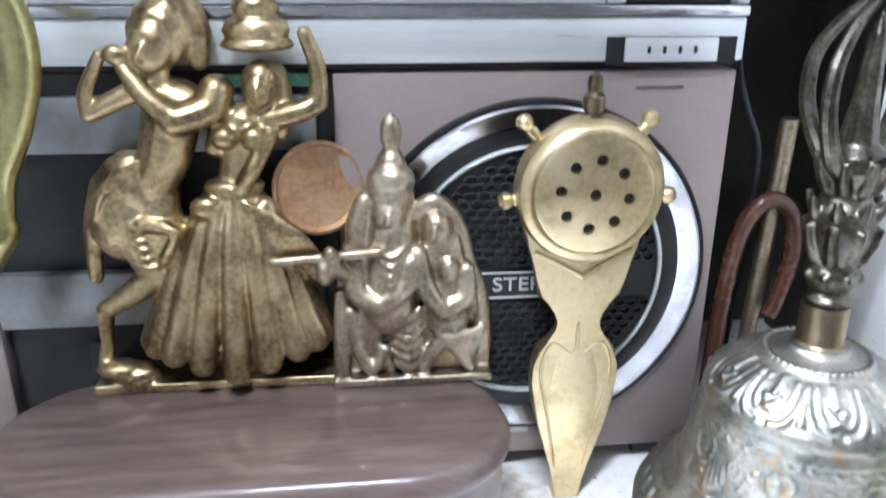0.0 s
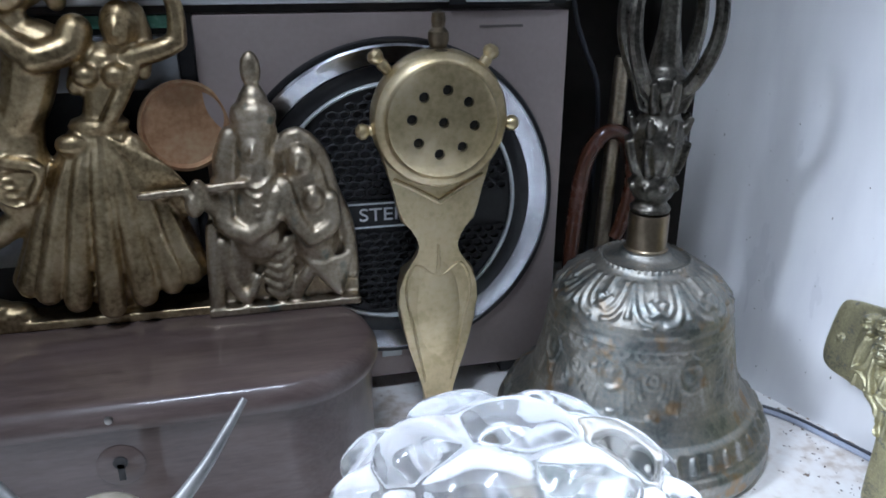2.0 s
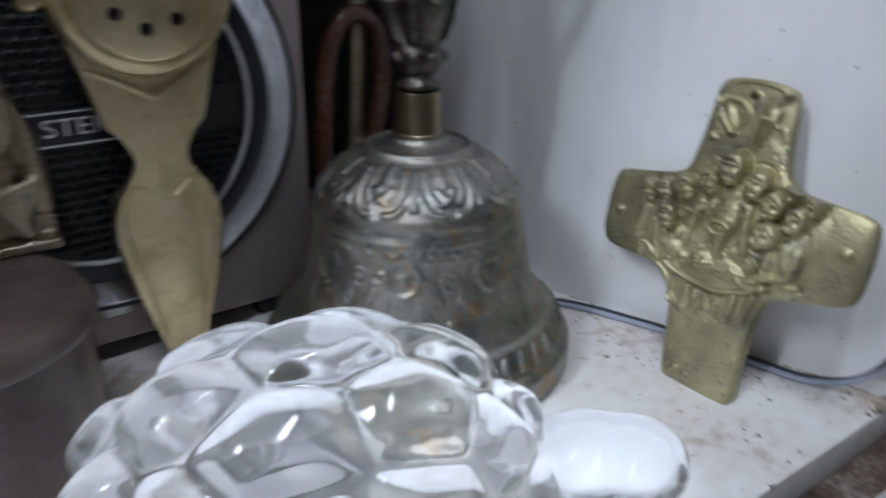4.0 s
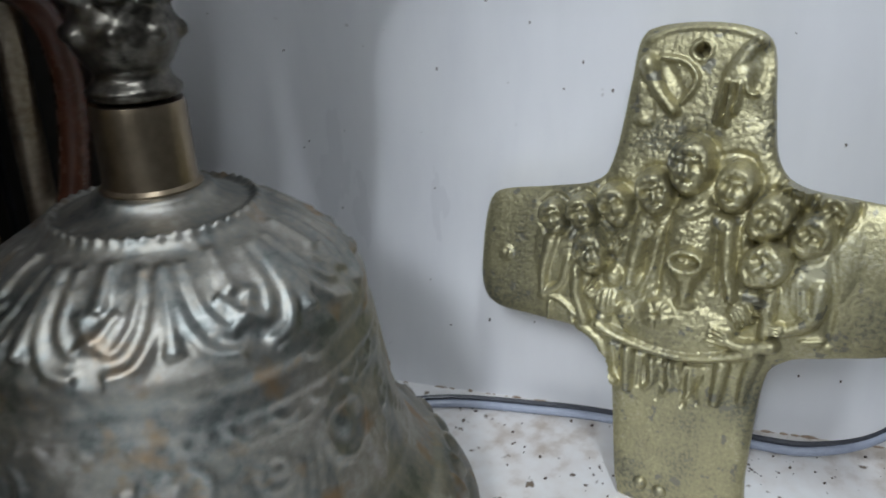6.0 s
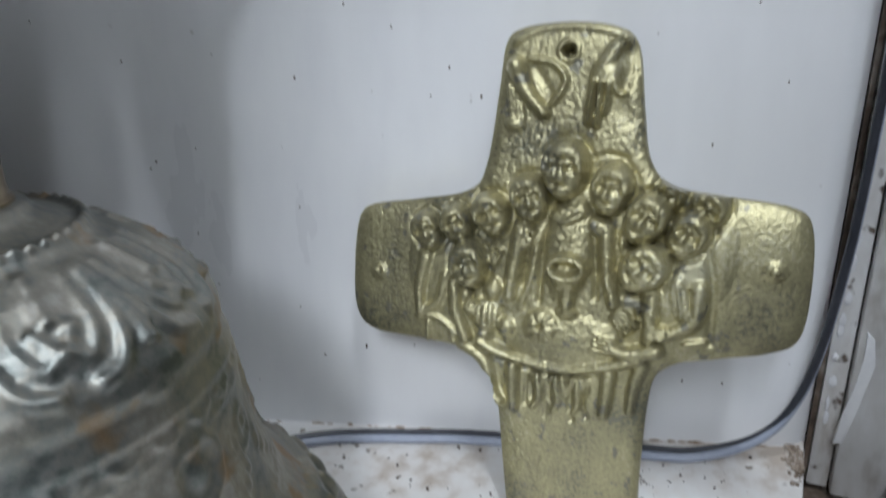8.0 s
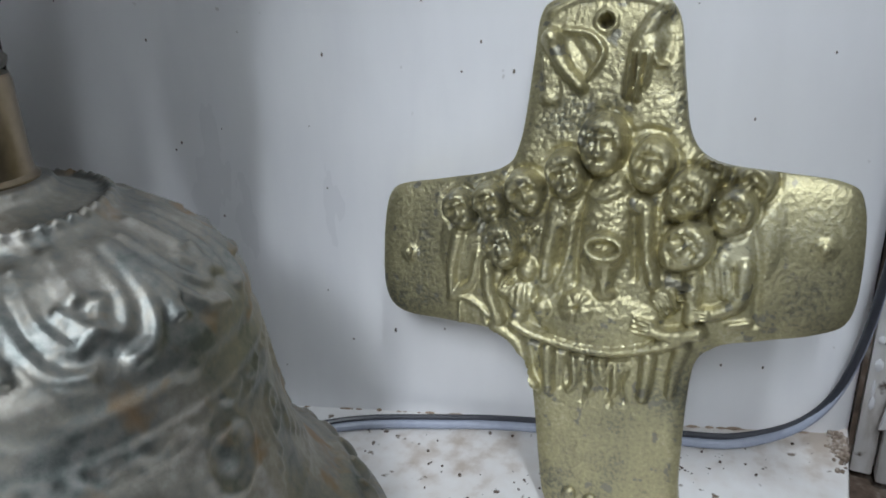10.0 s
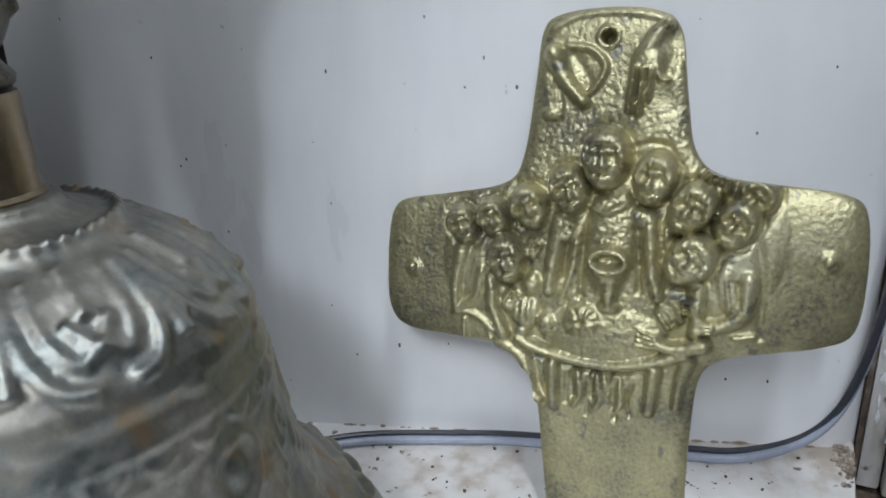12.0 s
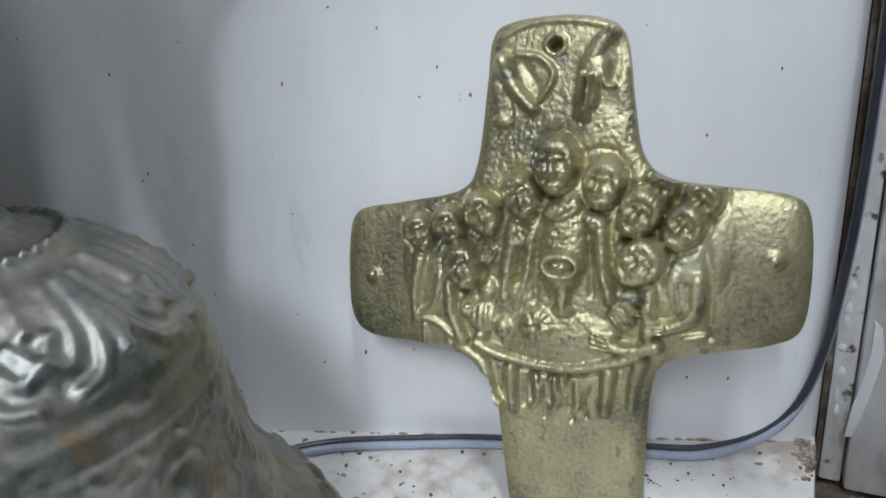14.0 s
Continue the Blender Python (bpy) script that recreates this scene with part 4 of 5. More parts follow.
# flute player
limbs(bm, [(0.0480, 0.001, 0.128), (0.0470, 0.000, 0.112), (0.0460, 0.000, 0.095)], 0.0105, 0.0120)
blob(bm, (0.0470, -0.0035, 0.1350), (0.0072, 0.0066, 0.0090))
limbs(bm, [(0.0468, -0.0095, 0.1370), (0.0464, -0.0105, 0.1335)], 0.0010, 0.0014)
limbs(bm, [(0.0478, 0.001, 0.142), (0.0482, 0.001, 0.152), (0.0485, 0.001, 0.158)], 0.0098, 0.0040)
blob(bm, (0.0480, -0.001, 0.1480), (0.0100, 0.0078, 0.0080))
blob(bm, (0.0485, 0.000, 0.1665), (0.0044, 0.0030, 0.0078))

limbs(bm, [(0.0380, 0.000, 0.140), (0.0345, 0.000, 0.130), (0.0350, 0.000, 0.122)], 0.0044, 0.0052)
limbs(bm, [(0.0020, -0.010, 0.1195), (0.0430, -0.010, 0.1222)], 0.0019, 0.0019)
limbs(bm, [(0.0330, 0.000, 0.1200), (0.0330, -0.006, 0.1050), (0.0430, -0.0090, 0.0995)], 0.0052, 0.0046)
limbs(bm, [(0.0430, -0.0090, 0.0995), (0.0520, -0.0085, 0.1060), (0.0545, -0.007, 0.1160)], 0.0048, 0.0036)
limbs(bm, [(0.0330, -0.004, 0.1080), (0.0260, -0.009, 0.1160), (0.0240, -0.011, 0.1230)], 0.0040, 0.0028)
blob(bm, (0.0220, -0.011, 0.1150), (0.0040, 0.0036, 0.0060))
for k in range(4):
    limbs(bm, [(0.0400 + 0.001 * k, -0.0085, 0.1240 - 0.0035 * k), (0.0470, -0.0115, 0.1200 - 0.0042 * k), (0.0535 - 0.001 * k, -0.0085, 0.1240 - 0.0035 * k)], 0.0009)
limbs(bm, [(0.0310, -0.004, 0.0950), (0.0330, -0.005, 0.0780), (0.0390, -0.006, 0.0690), (0.0440, -0.005, 0.0780)], 0.0028, 0.0024)
limbs(bm, [(0.0270, -0.003, 0.1020), (0.0265, -0.004, 0.0850), (0.0265, -0.005, 0.0680)], 0.0028, 0.0036)
for k in range(6):
    limbs(bm, [(0.0485, -0.004, 0.0940 - 0.0045 * k), (0.0540, -0.0065, 0.0915 - 0.0045 * k), (0.0590, -0.004, 0.0950 - 0.0045 * k)], 0.0020)
blob(bm, (0.0380, -0.002, 0.0860), (0.0060, 0.0050, 0.0150))
# companion
limbs(bm, [(0.0680, 0.001, 0.124), (0.0700, 0.000, 0.108), (0.0700, 0.000, 0.092)], 0.0090, 0.0110)
blob(bm, (0.0660, -0.0035, 0.1290), (0.0064, 0.0060, 0.0082), (0, -14, 0))
limbs(bm, [(0.0645, -0.0088, 0.1305), (0.0638, -0.0098, 0.1270)], 0.0009, 0.0013)
limbs(bm, [(0.0560, 0.000, 0.1340), (0.0650, -0.001, 0.1395), (0.0740, 0.000, 0.1300), (0.0780, 0.000, 0.1150), (0.0840, 0.000, 0.0980), (0.0855, -0.001, 0.0760)], 0.0036, 0.0036)
limbs(bm, [(0.0580, -0.005, 0.1190), (0.0610, -0.0090, 0.1060), (0.0680, -0.0100, 0.0965)], 0.0042, 0.0040)
limbs(bm, [(0.0680, -0.0100, 0.0965), (0.0770, -0.0080, 0.1020), (0.0770, -0.0060, 0.1120)], 0.0042, 0.0040)
blob(bm, (0.0700, -0.0080, 0.1130), (0.0048, 0.0046, 0.0060))
for k in range(7):
    limbs(bm, [(0.0620 + 0.0018 * k, -0.003, 0.0930 - 0.0030 * k), (0.0690 + 0.0016 * k, -0.0085, 0.0830 - 0.0022 * k), (0.0840 - 0.0006 * k, -0.004, 0.0850 - 0.0026 * k)], 0.0018)
limbs(bm, [(0.0600, -0.004, 0.0690), (0.0660, -0.006, 0.0790), (0.0740, -0.005, 0.0900)], 0.0036, 0.0030)
cast("flute_pair_statue", bm, OLD_BRASS, 0.0008, "worn brass relief statue of a flute pair on a box", "statue", pose(0, 0.3800, 0), 2)

# ---- cast cross ----
MM = 0.001
STEP = 0.36                                            # grid of the relief, in mm
edge = [(-45.9, 6), (-44.9, 10.6), (-41.5, 13.4), (-30, 15.7), (-17.2, 19), (-13.4, 25.4), (-11.8, 42), (-10.9, 53), (-7, 56.5), (3.4, 57.9), (13, 57), (17.6, 53.4), (20, 40), (22.5, 28.7), (28, 23.7), (40, 22.3), (51.5, 21.2), (55.5, 17.5),
        (56.8, 5), (55.8, -6.5), (50, -10.5), (40, -13.2), (31.5, -15.6), (27.5, -22.3), (27.2, -46), (28, -56), (24, -60), (2, -60), (-1.5, -57), (-3.1, -50), (-7.0, -27.4), (-10, -23), (-15.6, -19.2), (-28, -18.6), (-40, -18.0), (-44.8, -13), (-46, -1.4)]
round_edge = np.array([(6 + 1.022 * (p.x - 6), p.y) for p in smooth_path([(u, v, 0) for u, v in edge + edge[:1]], 6)[:-1]])
us, vs = np.arange(-49, 60.1, STEP), np.arange(-62, 60.1, STEP)
GU, GV = np.meshgrid(us, vs, indexing="ij")
rel = np.zeros_like(GU)


def edge_distance():
    """Distance to the outline, positive inside, and the nearest point of it."""
    best, inside = np.full(GU.shape, 1e9), np.zeros(GU.shape, bool)
    nu, nv = np.zeros_like(GU), np.zeros_like(GV)
    for (ax, ay), (bx, by) in zip(round_edge, np.roll(round_edge, -1, 0)):
        t = np.clip(((GU - ax) * (bx - ax) + (GV - ay) * (by - ay)) / ((bx - ax) ** 2 + (by - ay) ** 2), 0, 1)
        px, py = ax + t * (bx - ax), ay + t * (by - ay)
        d = np.hypot(GU - px, GV - py)
        near = d < best
        best, nu, nv = np.where(near, d, best), np.where(near, px, nu), np.where(near, py, nv)
        if ay != by:
            inside ^= ((ay > GV) != (by > GV)) & (GU < (bx - ax) * (GV - ay) / (by - ay) + ax)
    return np.where(inside, best, -best), nu, nv


DIST, NEAR_U, NEAR_V = edge_distance()
rel += 1.5 * (1 - np.exp(-np.clip(DIST, 0, None) / 1.6)) - 1.5


def around(u0, u1, v0, v1, r):
    return (slice(max(0, int((u0 - r - us[0]) / STEP)), int((u1 + r - us[0]) / STEP) + 2), slice(max(0, int((v0 - r - vs[0]) / STEP)), int((v1 + r - vs[0]) / STEP) + 2))


def dome(u, v, a, b, h, base=0.0, turn=0.0, add=False, power=0.5):
    """A swelling with half axes a, b, raised to h over base; add: raised on whatever lies there."""
    w = around(u, u, v, v, max(a, b))
    q = radians(turn)
    x, y = GU[w] - u, GV[w] - v
    x, y = x * math.cos(q) - y * math.sin(q), x * math.sin(q) + y * math.cos(q)
    z = h * np.clip(1 - (x / a) ** 2 - (y / b) ** 2, 0, 1) ** power
    rel[w] = rel[w] + z if add else np.where(z > 0, np.maximum(rel[w], base + z), rel[w])


def along(points, r):
    p = [Vector((u, v, 0)) for u, v in points]
    p = smooth_path(p, 4) if len(p) > 2 else p
    w = around(min(a.x for a in p), max(a.x for a in p), min(a.y for a in p), max(a.y for a in p), r)
    best, at_ = np.full(GU[w].shape, 1e9), np.zeros(GU[w].shape)
    for i, (a, b) in enumerate(zip(p, p[1:])):
        t = np.clip(((GU[w] - a.x) * (b.x - a.x) + (GV[w] - a.y) * (b.y - a.y)) / max(1e-9, (b - a).length_squared), 0, 1)
        d = np.hypot(GU[w] - a.x - t * (b.x - a.x), GV[w] - a.y - t * (b.y - a.y))
        at_ = np.where(d < best, (i + t) / (len(p) - 1), at_)
        best = np.minimum(best, d)
    return w, best, at_


def ridge(points, r0, r1, h, base=0.0, add=False):
    w, d, t = along(points, max(r0, r1))
    z = h * np.sqrt(np.clip(1 - (d / (r0 + (r1 - r0) * t)) ** 2, 0, 1))
    rel[w] = rel[w] + z if add else np.where(z > 0, np.maximum(rel[w], base + z), rel[w])


def carve(points, r, depth):
    w, d, t = along(points, r * 3)
    rel[w] -= depth * np.exp(-(d / r) ** 2)


def relief_head(u, v, s, turn=0.0, gaze=0.0, base=0.8, fringe=6):
    """A head in relief: skull, hair, brow, eyes, nose, lips and chin. turn leans it, gaze moves the features sideways."""
    q = radians(turn)

    def p(a, b):
        return (u + s * (a * math.cos(q) + b * math.sin(q)), v + s * (b * math.cos(q) - a * math.sin(q)))

    g = gaze
    carve([p(4.2 * math.sin(a), 5.4 * math.cos(a)) for a in [2 * math.pi * k / 14 for k in range(15)]], 0.8 * s, 0.7)
    dome(*p(0, 0.2), 3.7 * s, 5.1 * s, 2.9, base, turn, power=0.28)
    dome(*p(g * 0.5, -1.1), 2.8 * s, 3.9 * s, 0.15, 0, turn, True)
    ridge([p(-3.2, 0.2), p(-2.6, 2.4), p(0, 3.2), p(2.6, 2.4), p(3.2, 0.2)], 1.15 * s, 1.15 * s, 1.3, 0, True)
    for k in range(fringe):
        a = -2.7 + 5.4 * k / (fringe - 1)
        carve([p(a, 1.9 - 0.14 * a * a), p(a * 0.8, 4.4 - 0.16 * a * a)], 0.22 * s, 0.28)
    for side in (-1, 1):
        carve([p(side * 1.9 + g * 0.5, 0.35), p(side * 0.85 + g * 0.6, 0.25)], 0.6 * s, 1.15)
        dome(*p(side * 1.38 + g * 0.55, 0.22), 0.66 * s, 0.42 * s, 0.55, 0, turn, True)
        ridge([p(side * 2.3 + g * 0.4, 1.05), p(side * 0.6 + g * 0.6, 1.1)], 0.42 * s, 0.42 * s, 0.4, 0, True)
    ridge([p(g * 0.6, 1.1), p(g * 0.9, -1.35)], 0.5 * s, 0.9 * s, 0.75, 0, True)
    carve([p(-1.1 + g * 0.6, -2.55), p(1.1 + g * 0.6, -2.55)], 0.3 * s, 0.55)
    ridge([p(-0.8 + g * 0.6, -3.1), p(0.8 + g * 0.6, -3.1)], 0.4 * s, 0.4 * s, 0.3, 0, True)
    dome(*p(g * 0.5, -4.1), 1.5 * s, 1.0 * s, 0.4, 0, turn, True)


def fingers(u, v, turn, s=1.0, count=4, base=1.6):
    """A palm with fingers that point along turn (0: up, clockwise)."""
    q = radians(turn)
    du, dv, eu, ev = math.sin(q), math.cos(q), math.cos(q), -math.sin(q)
    dome(u, v, 2.5 * s, 2.2 * s, 1.2, base, turn)
    for k in range(count):
        a = (k - (count - 1) / 2) * 1.15 * s
        ridge([(u + a * eu, v + a * ev), (u + a * eu * 1.15 + du * 4.6 * s, v + a * ev * 1.15 + dv * 4.6 * s)], 0.72 * s, 0.5 * s, 1.2, base)
        carve([(u + (a + 0.57 * s) * eu, v + (a + 0.57 * s) * ev), (u + (a + 0.57 * s) * eu + du * 4 * s, v + (a + 0.57 * s) * ev + dv * 4 * s)], 0.2 * s, 0.4)


# company of bodies as one low mass
dome(6.2, 2.1, 24, 21, 2.2, -0.4)
dome(-18.7, -0.1, 13, 15, 1.4, -0.3, -10)
dome(30.8, 6.7, 12, 17, 1.6, -0.3, 20)
# upper relief: bent forearm with cloth, ring, hanging open palm
ridge([(-8.1, 47.7), (-4.8, 41.8), (-0.6, 37.6)], 2.3, 1.4, 2.2)
dome(-7.5, 48.2, 2.6, 2.0, 0.7, 0, 30, True)
ridge([(-5.2, 49.4), (-0.0, 48.8), (3.2, 45.9), (2.7, 42.5), (0.5, 39.7)], 0.85, 0.8, 1.2)
carve([(-3.8, 47.6), (-0.4, 43.0), (0.0, 40.3)], 0.9, 0.5)
for k in range(4):
    ridge([(-9.5 + 0.95 * k, 43.6 - 0.5 * k), (-7.9 + 0.8 * k, 35.3 + 0.2 * k)], 0.55, 0.7, 0.9)
dome(-7.4, 34.8, 2.6, 1.6, 1.3, 0, 10)
ridge([(15.7, 54.1), (13.5, 51.9), (11.7, 48.4)], 1.3, 2.0, 1.5)
dome(12.1, 46.3, 3.4, 4.0, 1.6)
ridge([(9.8, 45.1), (9.3, 40.4), (9.2, 36.0)], 0.85, 0.7, 2.0)
ridge([(11.4, 44.6), (11.3, 39.9), (11.0, 35.6)], 0.9, 0.75, 2.2)
ridge([(12.8, 44.6), (12.8, 41.1), (12.3, 38.2)], 0.85, 0.65, 1.9)
ridge([(14.1, 45.3), (14.9, 43.0), (16.4, 42.5)], 0.85, 0.7, 1.6)
carve([(10.5, 44.2), (10.3, 36.4)], 0.3, 0.8)
carve([(12.1, 44.2), (11.9, 37.0)], 0.3, 0.8)
carve([(16.6, 50.9), (17.0, 47.6), (16.3, 44.1)], 1.4, 0.8)
carve([(16.4, 39.2), (17.9, 37.1)], 2.0, 0.5)
ridge([(-9.2, 53.1), (-2.9, 56.1), (5.2, 56.8), (12.5, 55.9), (16.2, 54.1)], 0.9, 1.0, 0.8, -0.1, True)
# figures: torsos and sleeves
dome(7.9, 7.3, 6.2, 13.5, 2.6, 0.6)
carve([(2.5, 12.7), (2.0, 4.3), (2.0, -4.7)], 0.6, 0.9)
carve([(12.6, 13.3), (13.7, 6.6), (14.7, -2.1)], 0.6, 0.9)
ridge([(2.6, 15.6), (6.2, 14.0), (10.2, 16.0)], 0.8, 0.8, 0.7, 0, True)
ridge([(-3.0, 11.7), (-4.3, 2.5), (-4.7, -4.1)], 2.4, 1.6, 2.4, 0.8)
ridge([(0.7, 9.3), (-0.2, 0.3), (-2.1, -6.5)], 1.2, 1.0, 1.4, 0.9)
carve([(-1.6, 9.8), (-1.9, -1.2)], 0.45, 0.8)
ridge([(15.8, 12.9), (16.8, 4.3), (18.7, -3.0)], 1.9, 1.4, 2.2, 0.9)
fingers(20.3, -5.6, 140, 0.85, 4, 1.4)
ridge([(19.3, 13.1), (20.0, 7.1)], 1.3, 1.0, 1.4, 0.8)
dome(14.1, 13.8, 3.0, 2.4, 1.6, 1.4, 20)
dome(-9.1, -3.2, 2.6, 3.0, 1.8, 0.8)
dome(-10.2, -10.0, 3.6, 4.0, 2.0, 0.6)
dome(-5.0, -11.6, 2.6, 2.6, 2.0, 0.9)
dome(-10.8, -14.4, 2.2, 1.8, 1.6, 0.6)
for k in range(4):
    carve([(-11.4 + 1.5 * k, -8.1 + 1.0), (-11.4 + 1.7 * k, -8.1 - 3.5)], 0.3, 0.4)
ridge([(-26.4, 3.3), (-27.6, -5.0), (-27.1, -11.6)], 1.9, 1.2, 1.5, 0.3)
ridge([(-26.8, -11.3), (-22.5, -8.0), (-21.3, -1.7)], 1.2, 1.4, 1.3, 0.3)
ridge([(-18.6, -2.8), (-18.0, -9.5), (-15.0, -16.0)], 1.8, 1.5, 1.7, 0.5)
fingers(-14.3, -8.9, 30, 0.75, 4, 1.0)
fingers(-9.6, 3.3, 20, 0.75, 4, 1.2)
fingers(-1.9, 8.5, 10, 0.7, 4, 1.8)
ridge([(-27.9, -12.3), (-22.7, -12.3), (-16.0, -16.7)], 0.9, 0.8, 0.9, 0.2)
ridge([(-25.3, -13.8), (-25.1, -18.0)], 0.7, 0.7, 0.7, 0)
ridge([(-19.7, -13.2), (-18.5, -17.8)], 0.7, 0.7, 0.7, 0)
ridge([(26.0, 1.4), (26.9, -3.4), (26.8, -9.6)], 2.2, 1.6, 1.7, 0.8)
fingers(26.7, -4.1, 260, 0.6, 4, 1.6)
fingers(29.8, -8.0, 265, 0.62, 4, 1.5)
ridge([(36.2, 2.4), (35.6, -4.9), (30.7, -8.1)], 2.2, 1.4, 1.8, 0.5)
ridge([(31.6, 3.2), (33.2, -2.7)], 2.4, 2.0, 1.4, 0.6)
for k in range(3):
    carve([(31.2 + 1.5 * k, 1.9), (32.2 + 1.5 * k, -3.4)], 0.35, 0.45)
carve([(37.4, 9.7), (38.8, 2.7), (39.4, -9.3)], 0.9, 0.9)
ridge([(34.5, -10.2), (38.5, -9.1)], 0.8, 0.7, 0.9)
ridge([(28.6, -12.3), (22.7, -13.6), (18.0, -12.9)], 1.7, 1.3, 1.7, 1.0)
fingers(18.8, -12.6, 280, 0.8, 4, 1.4)
# table top, its edge, loaf
dome(7.0, -12.0, 14, 7.5, 1.6, 0.7)
ridge([(-11.3, -16.1), (-6.8, -18.0), (2.1, -19.5), (11.0, -19.4), (19.3, -17.1), (25.2, -14.5)], 1.5, 1.5, 1.9, 0.5)
carve([(-8.1, -19.5), (2.2, -21.0), (11.1, -21.0), (20.0, -18.5)], 0.8, 1.0)
dome(3.2, -10.1, 4.2, 3.9, 1.9, 1.6)
for a in (-35, 10, 50, 80):
    q = radians(a)
    carve([(3.2 - 3.2 * math.sin(q), -10.1 - 3.2 * math.cos(q)), (3.2 + 3.2 * math.sin(q), -10.1 + 3.2 * math.cos(q))], 0.32, 0.55)
# chalice
dome(8.3, 3.3, 4.0, 5.0, 2.2, 2.6)
ridge([(8.5, 1.1), (8.8, -5.3)], 2.4, 1.2, 1.8, 2.2)
dome(8.8, -6.1, 2.5, 1.5, 1.7, 1.8)
ridge([(8.3 + 3.7 * math.sin(2 * math.pi * k / 12), 4.1 + 2.3 * math.cos(2 * math.pi * k / 12)) for k in range(13)], 0.85, 0.85, 1.5, 4.2)
dome(8.3, 4.1, 2.9, 1.6, -1.6, 0, 0, True)
# heads
relief_head(-26.3, 8.7, 0.98, -24, 0.5, 0.6)
relief_head(-19.0, 10.8, 0.98, -22, 0.5, 0.8)
relief_head(-10.8, 14.0, 1.08, -30, 0.6, 1.0)
relief_head(-2.0, 18.5, 1.12, -18, 0.6, 1.2)
relief_head(-15.1, 1.8, 1.14, -14, 0.5, 1.6)
relief_head(27.9, 21.6, 0.85, 24, -0.5, 0.4)
relief_head(15.8, 22.0, 1.18, 8, -0.6, 1.2)
relief_head(35.9, 19.2, 1.02, 38, -0.5, 0.6)
relief_head(32.7, 13.8, 1.10, 32, -0.6, 1.2)
relief_head(23.9, 16.3, 1.20, 26, -0.5, 1.6)
relief_head(24.4, 5.8, 1.22, 44, -0.5, 1.8)
relief_head(5.4, 25.6, 1.34, 0, 0.0, 2.0, 8)
carve([(11.1, 28.6), (14.7, 29.6), (18.3, 29.0)], 0.5, 0.8)
# legs and hollows under the table
ridge([(-15.9, -17.8), (-10.1, -21.1), (-8.0, -27.4), (-5.7, -30.1)], 2.0, 1.2, 1.5)
ridge([(-3.3, -21.3), (-2.8, -26.6), (-2.2, -30.6)], 1.8, 1.5, 1.6)
ridge([(19.2, -19.4), (19.0, -24.6), (18.7, -28.6)], 1.8, 1.4, 1.7)
ridge([(25.9, -16.0), (24.7, -21.2), (24.3, -27.0)], 1.7, 1.0, 1.2)
for x0, x1 in ((2.9, 3.6), (7.5, 8.4), (12.0, 12.8)):
    ridge([(x0 - 0.6, -22.8), (x1, -27.1), (x1 - 1.2, -30.0)], 1.4, 0.7, 0.9)
for k in range(8):
    x = 0.3 + 2.1 * k + 0.7 * math.sin(4.1 * k)
    carve([(x, -22.8 - 0.8 * math.sin(5.7 * k)), (x + 0.9 * math.sin(3.3 * k), -26.9), (x + 0.2, -29.6 + 2.2 * math.sin(2.3 * k))], 0.45 + 0.2 * math.sin(1.7 * k), 0.55 + 0.3 * math.sin(2.9 * k))
# collars of the nails
dome(-39.2, -3.1, 2.4, 2.4, 0.9, -0.2)
dome(50.5, 7.7, 2.6, 2.4, 1.0, -0.2)
dome(51.1, 13.0, 12, 9, 0.5, 0, 0, True, 1.0)


def blur(a, n):
    for _ in range(n):
        p = np.pad(a, 1, mode="edge")
        a = (p[:-2, 1:-1] + p[2:, 1:-1] + p[1:-1, :-2] + p[1:-1, 2:] + 4 * a) / 8
    return a


# pitted casting skin at two sizes, stronger round the figures than on the bare arms
skin = np.random.RandomState(5)
rough_mask = np.clip(1.15 - np.hypot((GU - 6) / 34, (GV - 12) / 44), 0.25, 1)
rel = np.where(rel > 0.6, 0.6 + 1.4 * (rel - 0.6), rel)
rel = blur(rel, 1) + rough_mask * (0.55 * blur(skin.normal(0, 0.5, rel.shape), 5) + 0.8 * blur(skin.normal(0, 0.22, rel.shape), 1))
# worn drilled hole for hanging
hole_d = np.hypot(GU - 3.5, GV - 51.4)
rel += 0.7 * np.exp(-((hole_d - 2.1) / 0.5) ** 2)
rel = np.where(hole_d < 1.45, -5.5, rel)
bend = -0.0004 * np.clip(-GU - 12, 0, None) ** 2 - 0.0028 * np.clip(GU - 28, 0, None) ** 2 - 0.004 * np.clip((GU - 30) / 14, 0, 1) * (GV - 12) ** 2
PU, PV = np.where(DIST < 0, NEAR_U, GU), np.where(DIST < 0, NEAR_V, GV)
PH = np.where(DIST < 0, -1.5, rel)
keep = DIST > -STEP * 1.5
index = np.full(GU.shape, -1)
index[keep] = np.arange(keep.sum())
verts = np.stack([PU[keep] * MM, -(PH + bend)[keep] * MM, PV[keep] * MM], 1)
quad = np.stack([index[:-1, :-1], index[1:, :-1], index[1:, 1:], index[:-1, 1:]], -1)
inner = (DIST[:-1, :-1] > 0).astype(int) + (DIST[1:, :-1] > 0) + (DIST[1:, 1:] > 0) + (DIST[:-1, 1:] > 0)
quad = quad[(quad.min(-1) >= 0) & (inner > 0)]
me = bpy.data.meshes.new("mesh")
me.from_pydata(verts.tolist(), [], quad.tolist())
bm = bmesh.new()
bm.from_mesh(me)
bmesh.ops.delete(bm, geom=[v for v in bm.verts if not v.link_faces], context="VERTS")
bmesh.ops.remove_doubles(bm, verts=bm.verts, dist=0.00002)
rim = [e for e in bm.edges if e.is_boundary]
back = bmesh.ops.extrude_edge_only(bm, edges=rim)["geom"]
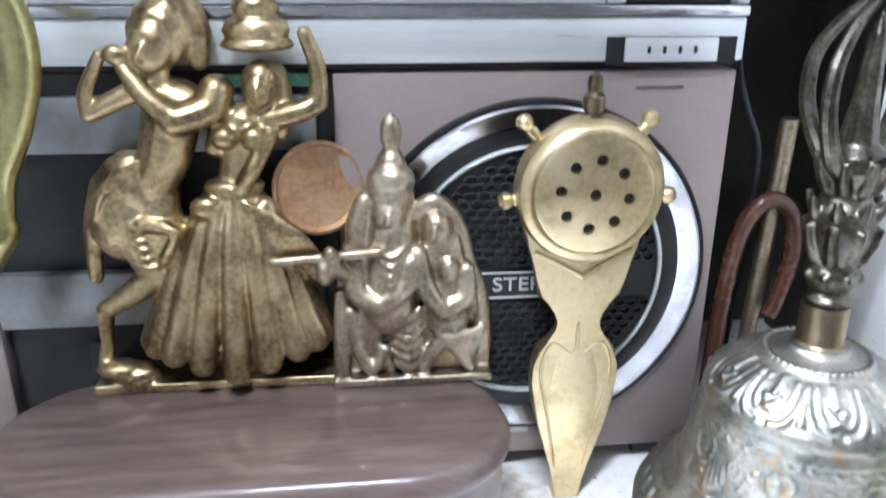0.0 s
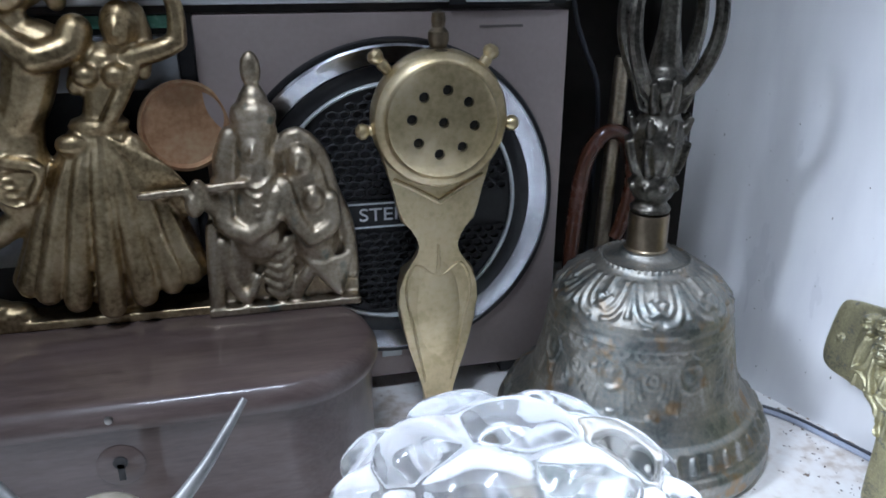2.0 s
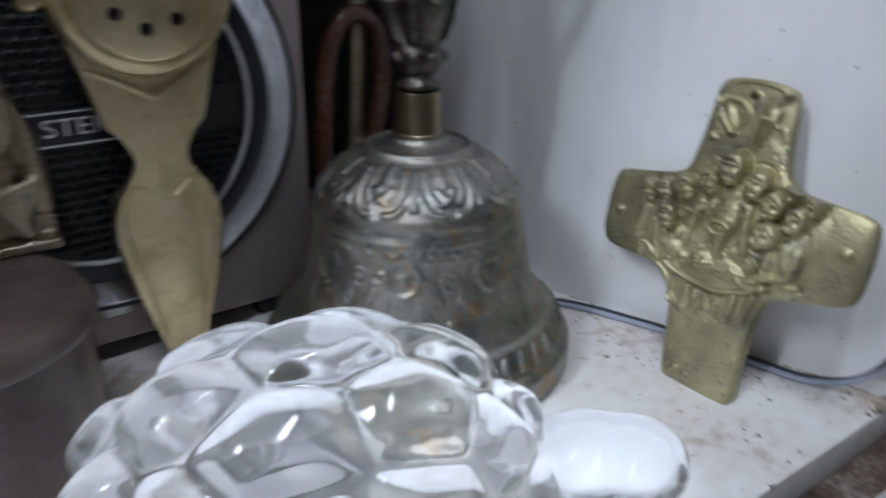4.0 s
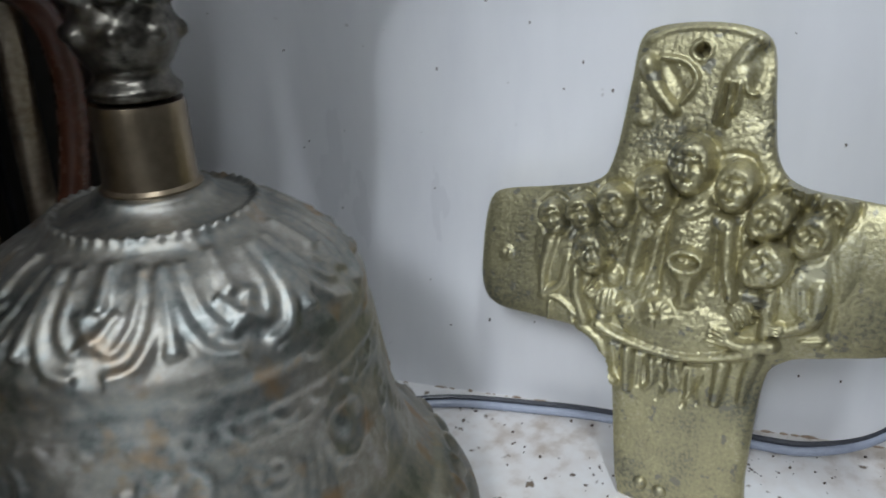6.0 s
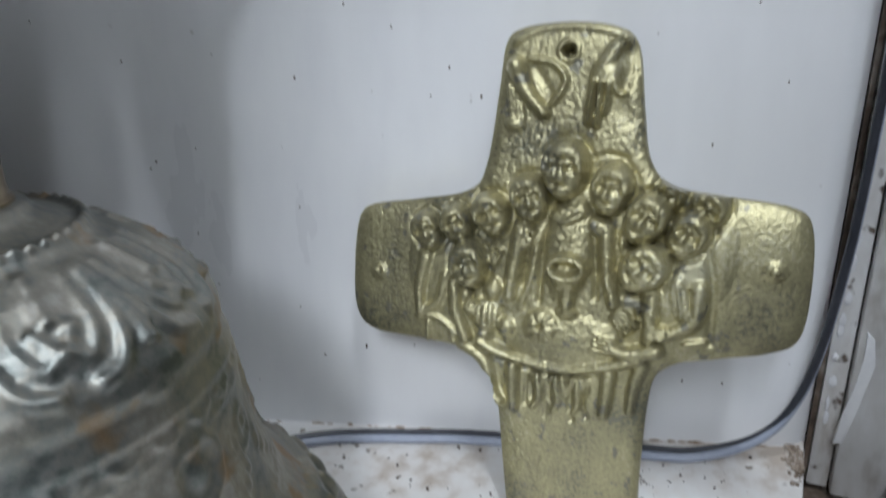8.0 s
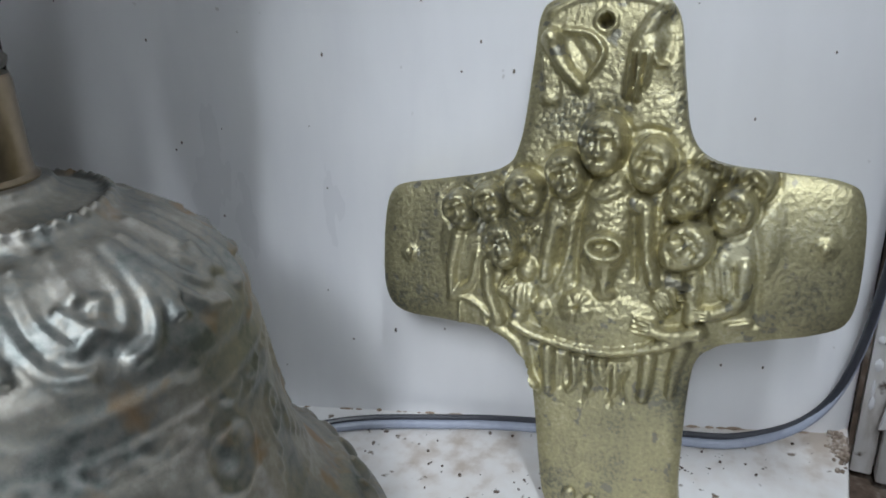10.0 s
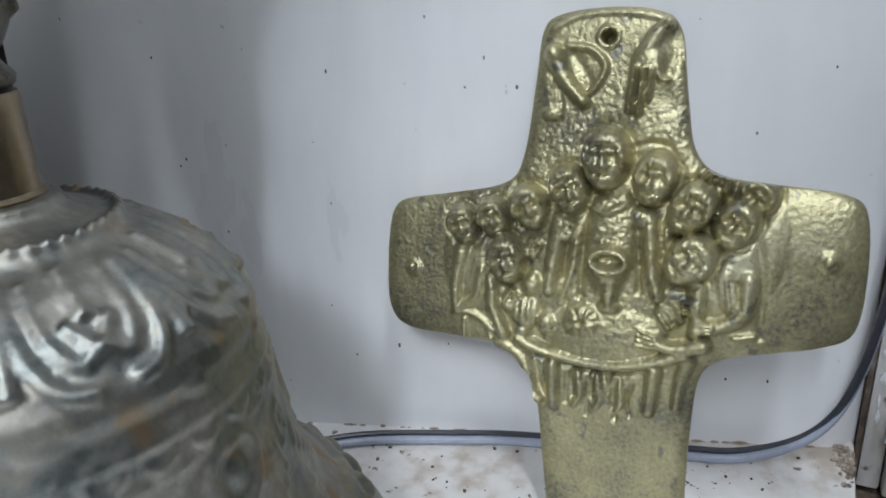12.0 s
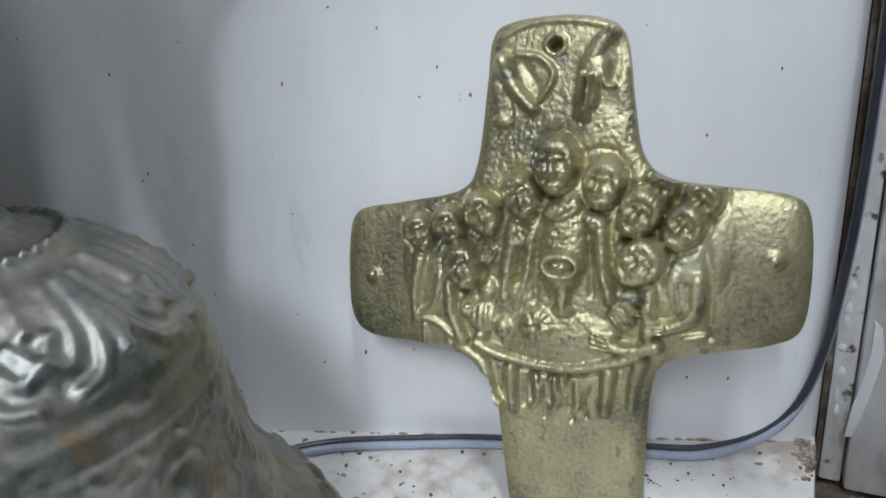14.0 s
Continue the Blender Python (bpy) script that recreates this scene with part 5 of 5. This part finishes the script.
for v in [g for g in back if isinstance(g, bmesh.types.BMVert)]:
    v.co.y = 0.0062
bmesh.ops.holes_fill(bm, edges=[g for g in back if isinstance(g, bmesh.types.BMEdge)], sides=0)
CROSS = Matrix(((0.05568, 0.96907, 0.24042, 0.2907), (-0.99845, 0.05404, 0.01341, 0.2667), (0.0, -0.24080, 0.97058, 0.0583), (0, 0, 0, 1)))
cross = new("cast_cross", sharp(mesh_of(bm, CROSS_BRASS), 60))
cross.matrix_world = CROSS
tagged(cross, "greenish cast brass cross in relief leaning against the wall", "cross")
for u, v, h, r in ((-39.3, -2.8, 0.4, 1.3), (50.4, 7.9, -0.9, 1.4), (4.5, -54.5, 0.0, 1.9), (9.5, -55.2, 0.0, 1.9)):
    bm = bmesh.new()
    blob(bm, (u * MM, -h * MM, v * MM), (r * MM, 1.3 * MM, r * MM), detail=2)
    part("stud", bm, CROSS_BRASS, cross, "worn brass stud")

# ---- things behind ----
stick = thing("walking_stick", "amber plastic hooked handle of a stick behind the bell", "walking stick")
part("hook", tube(bmesh.new(), [(0.2050, 0.412, 0.0), (0.2060, 0.412, 0.060), (0.2090, 0.411, 0.105), (0.2160, 0.410, 0.1220), (0.2250, 0.410, 0.1260), (0.2340, 0.410, 0.1180), (0.2370, 0.410, 0.1000), (0.2330, 0.410, 0.0760), (0.2300, 0.410, 0.0680)], 0.0042, 0.0040, 14, 8), AMBER, stick)
solid("brass_tube", lathed([(0, 0), (0.0038, 0), (0.0040, 0.001), (0.0040, 0.162), (0.0036, 0.163), (0, 0.163)], 24), OLD_BRASS, "dull brass tube standing behind the bell", "tube", m=pose(0.2275, 0.425, 0, 4, 0, 0))
solid("black_cord", tube(bmesh.new(), [(0.196, 0.415, 0.245), (0.199, 0.412, 0.190), (0.206, 0.412, 0.168), (0.216, 0.415, 0.146), (0.224, 0.43, 0.10), (0.226, 0.44, 0.0015)], 0.0012, sides=8), DARK_FLEX, "thin black cord hanging beside the radio", "cord")
swan = bmesh.new()
limbs(swan, [(-0.1150, 0, 0.0020), (-0.1140, 0, 0.0700), (-0.1000, 0, 0.1180), (-0.0890, 0, 0.1360)], 0.0050, 0.0056)
limbs(swan, smooth_path([(-0.0890, 0, 0.1360), (-0.0860, 0, 0.1560), (-0.0785, 0, 0.1720), (-0.0725, 0, 0.1900), (-0.0720, 0, 0.2080), (-0.0790, 0, 0.2260), (-0.0900, 0, 0.2360)], 4), 0.0050, 0.0066)
limbs(swan, [(-0.0800, -0.003, 0.1720), (-0.0770, -0.005, 0.1960), (-0.0790, -0.003, 0.2200)], 0.0020)
blob(swan, (-0.0860, 0, 0.1560), (0.0050, 0.0050, 0.0060))
blob(swan, (-0.0880, 0, 0.1390), (0.0056, 0.0050, 0.0075))
box(swan, -0.126, -0.1065, -0.009, 0.009, 0.0, 0.0035)
cast("brass_swan_neck", swan, surface("green_gold_brass", [(0.36, 0.33, 0.14), (0.58, 0.54, 0.27)], 60, 1.0, (0.28, 0.45), 0.2), 0.0012, "yellowish brass curved neck ornament beside the wooden box", "ornament", pose(0, 0.362, 0), 2)
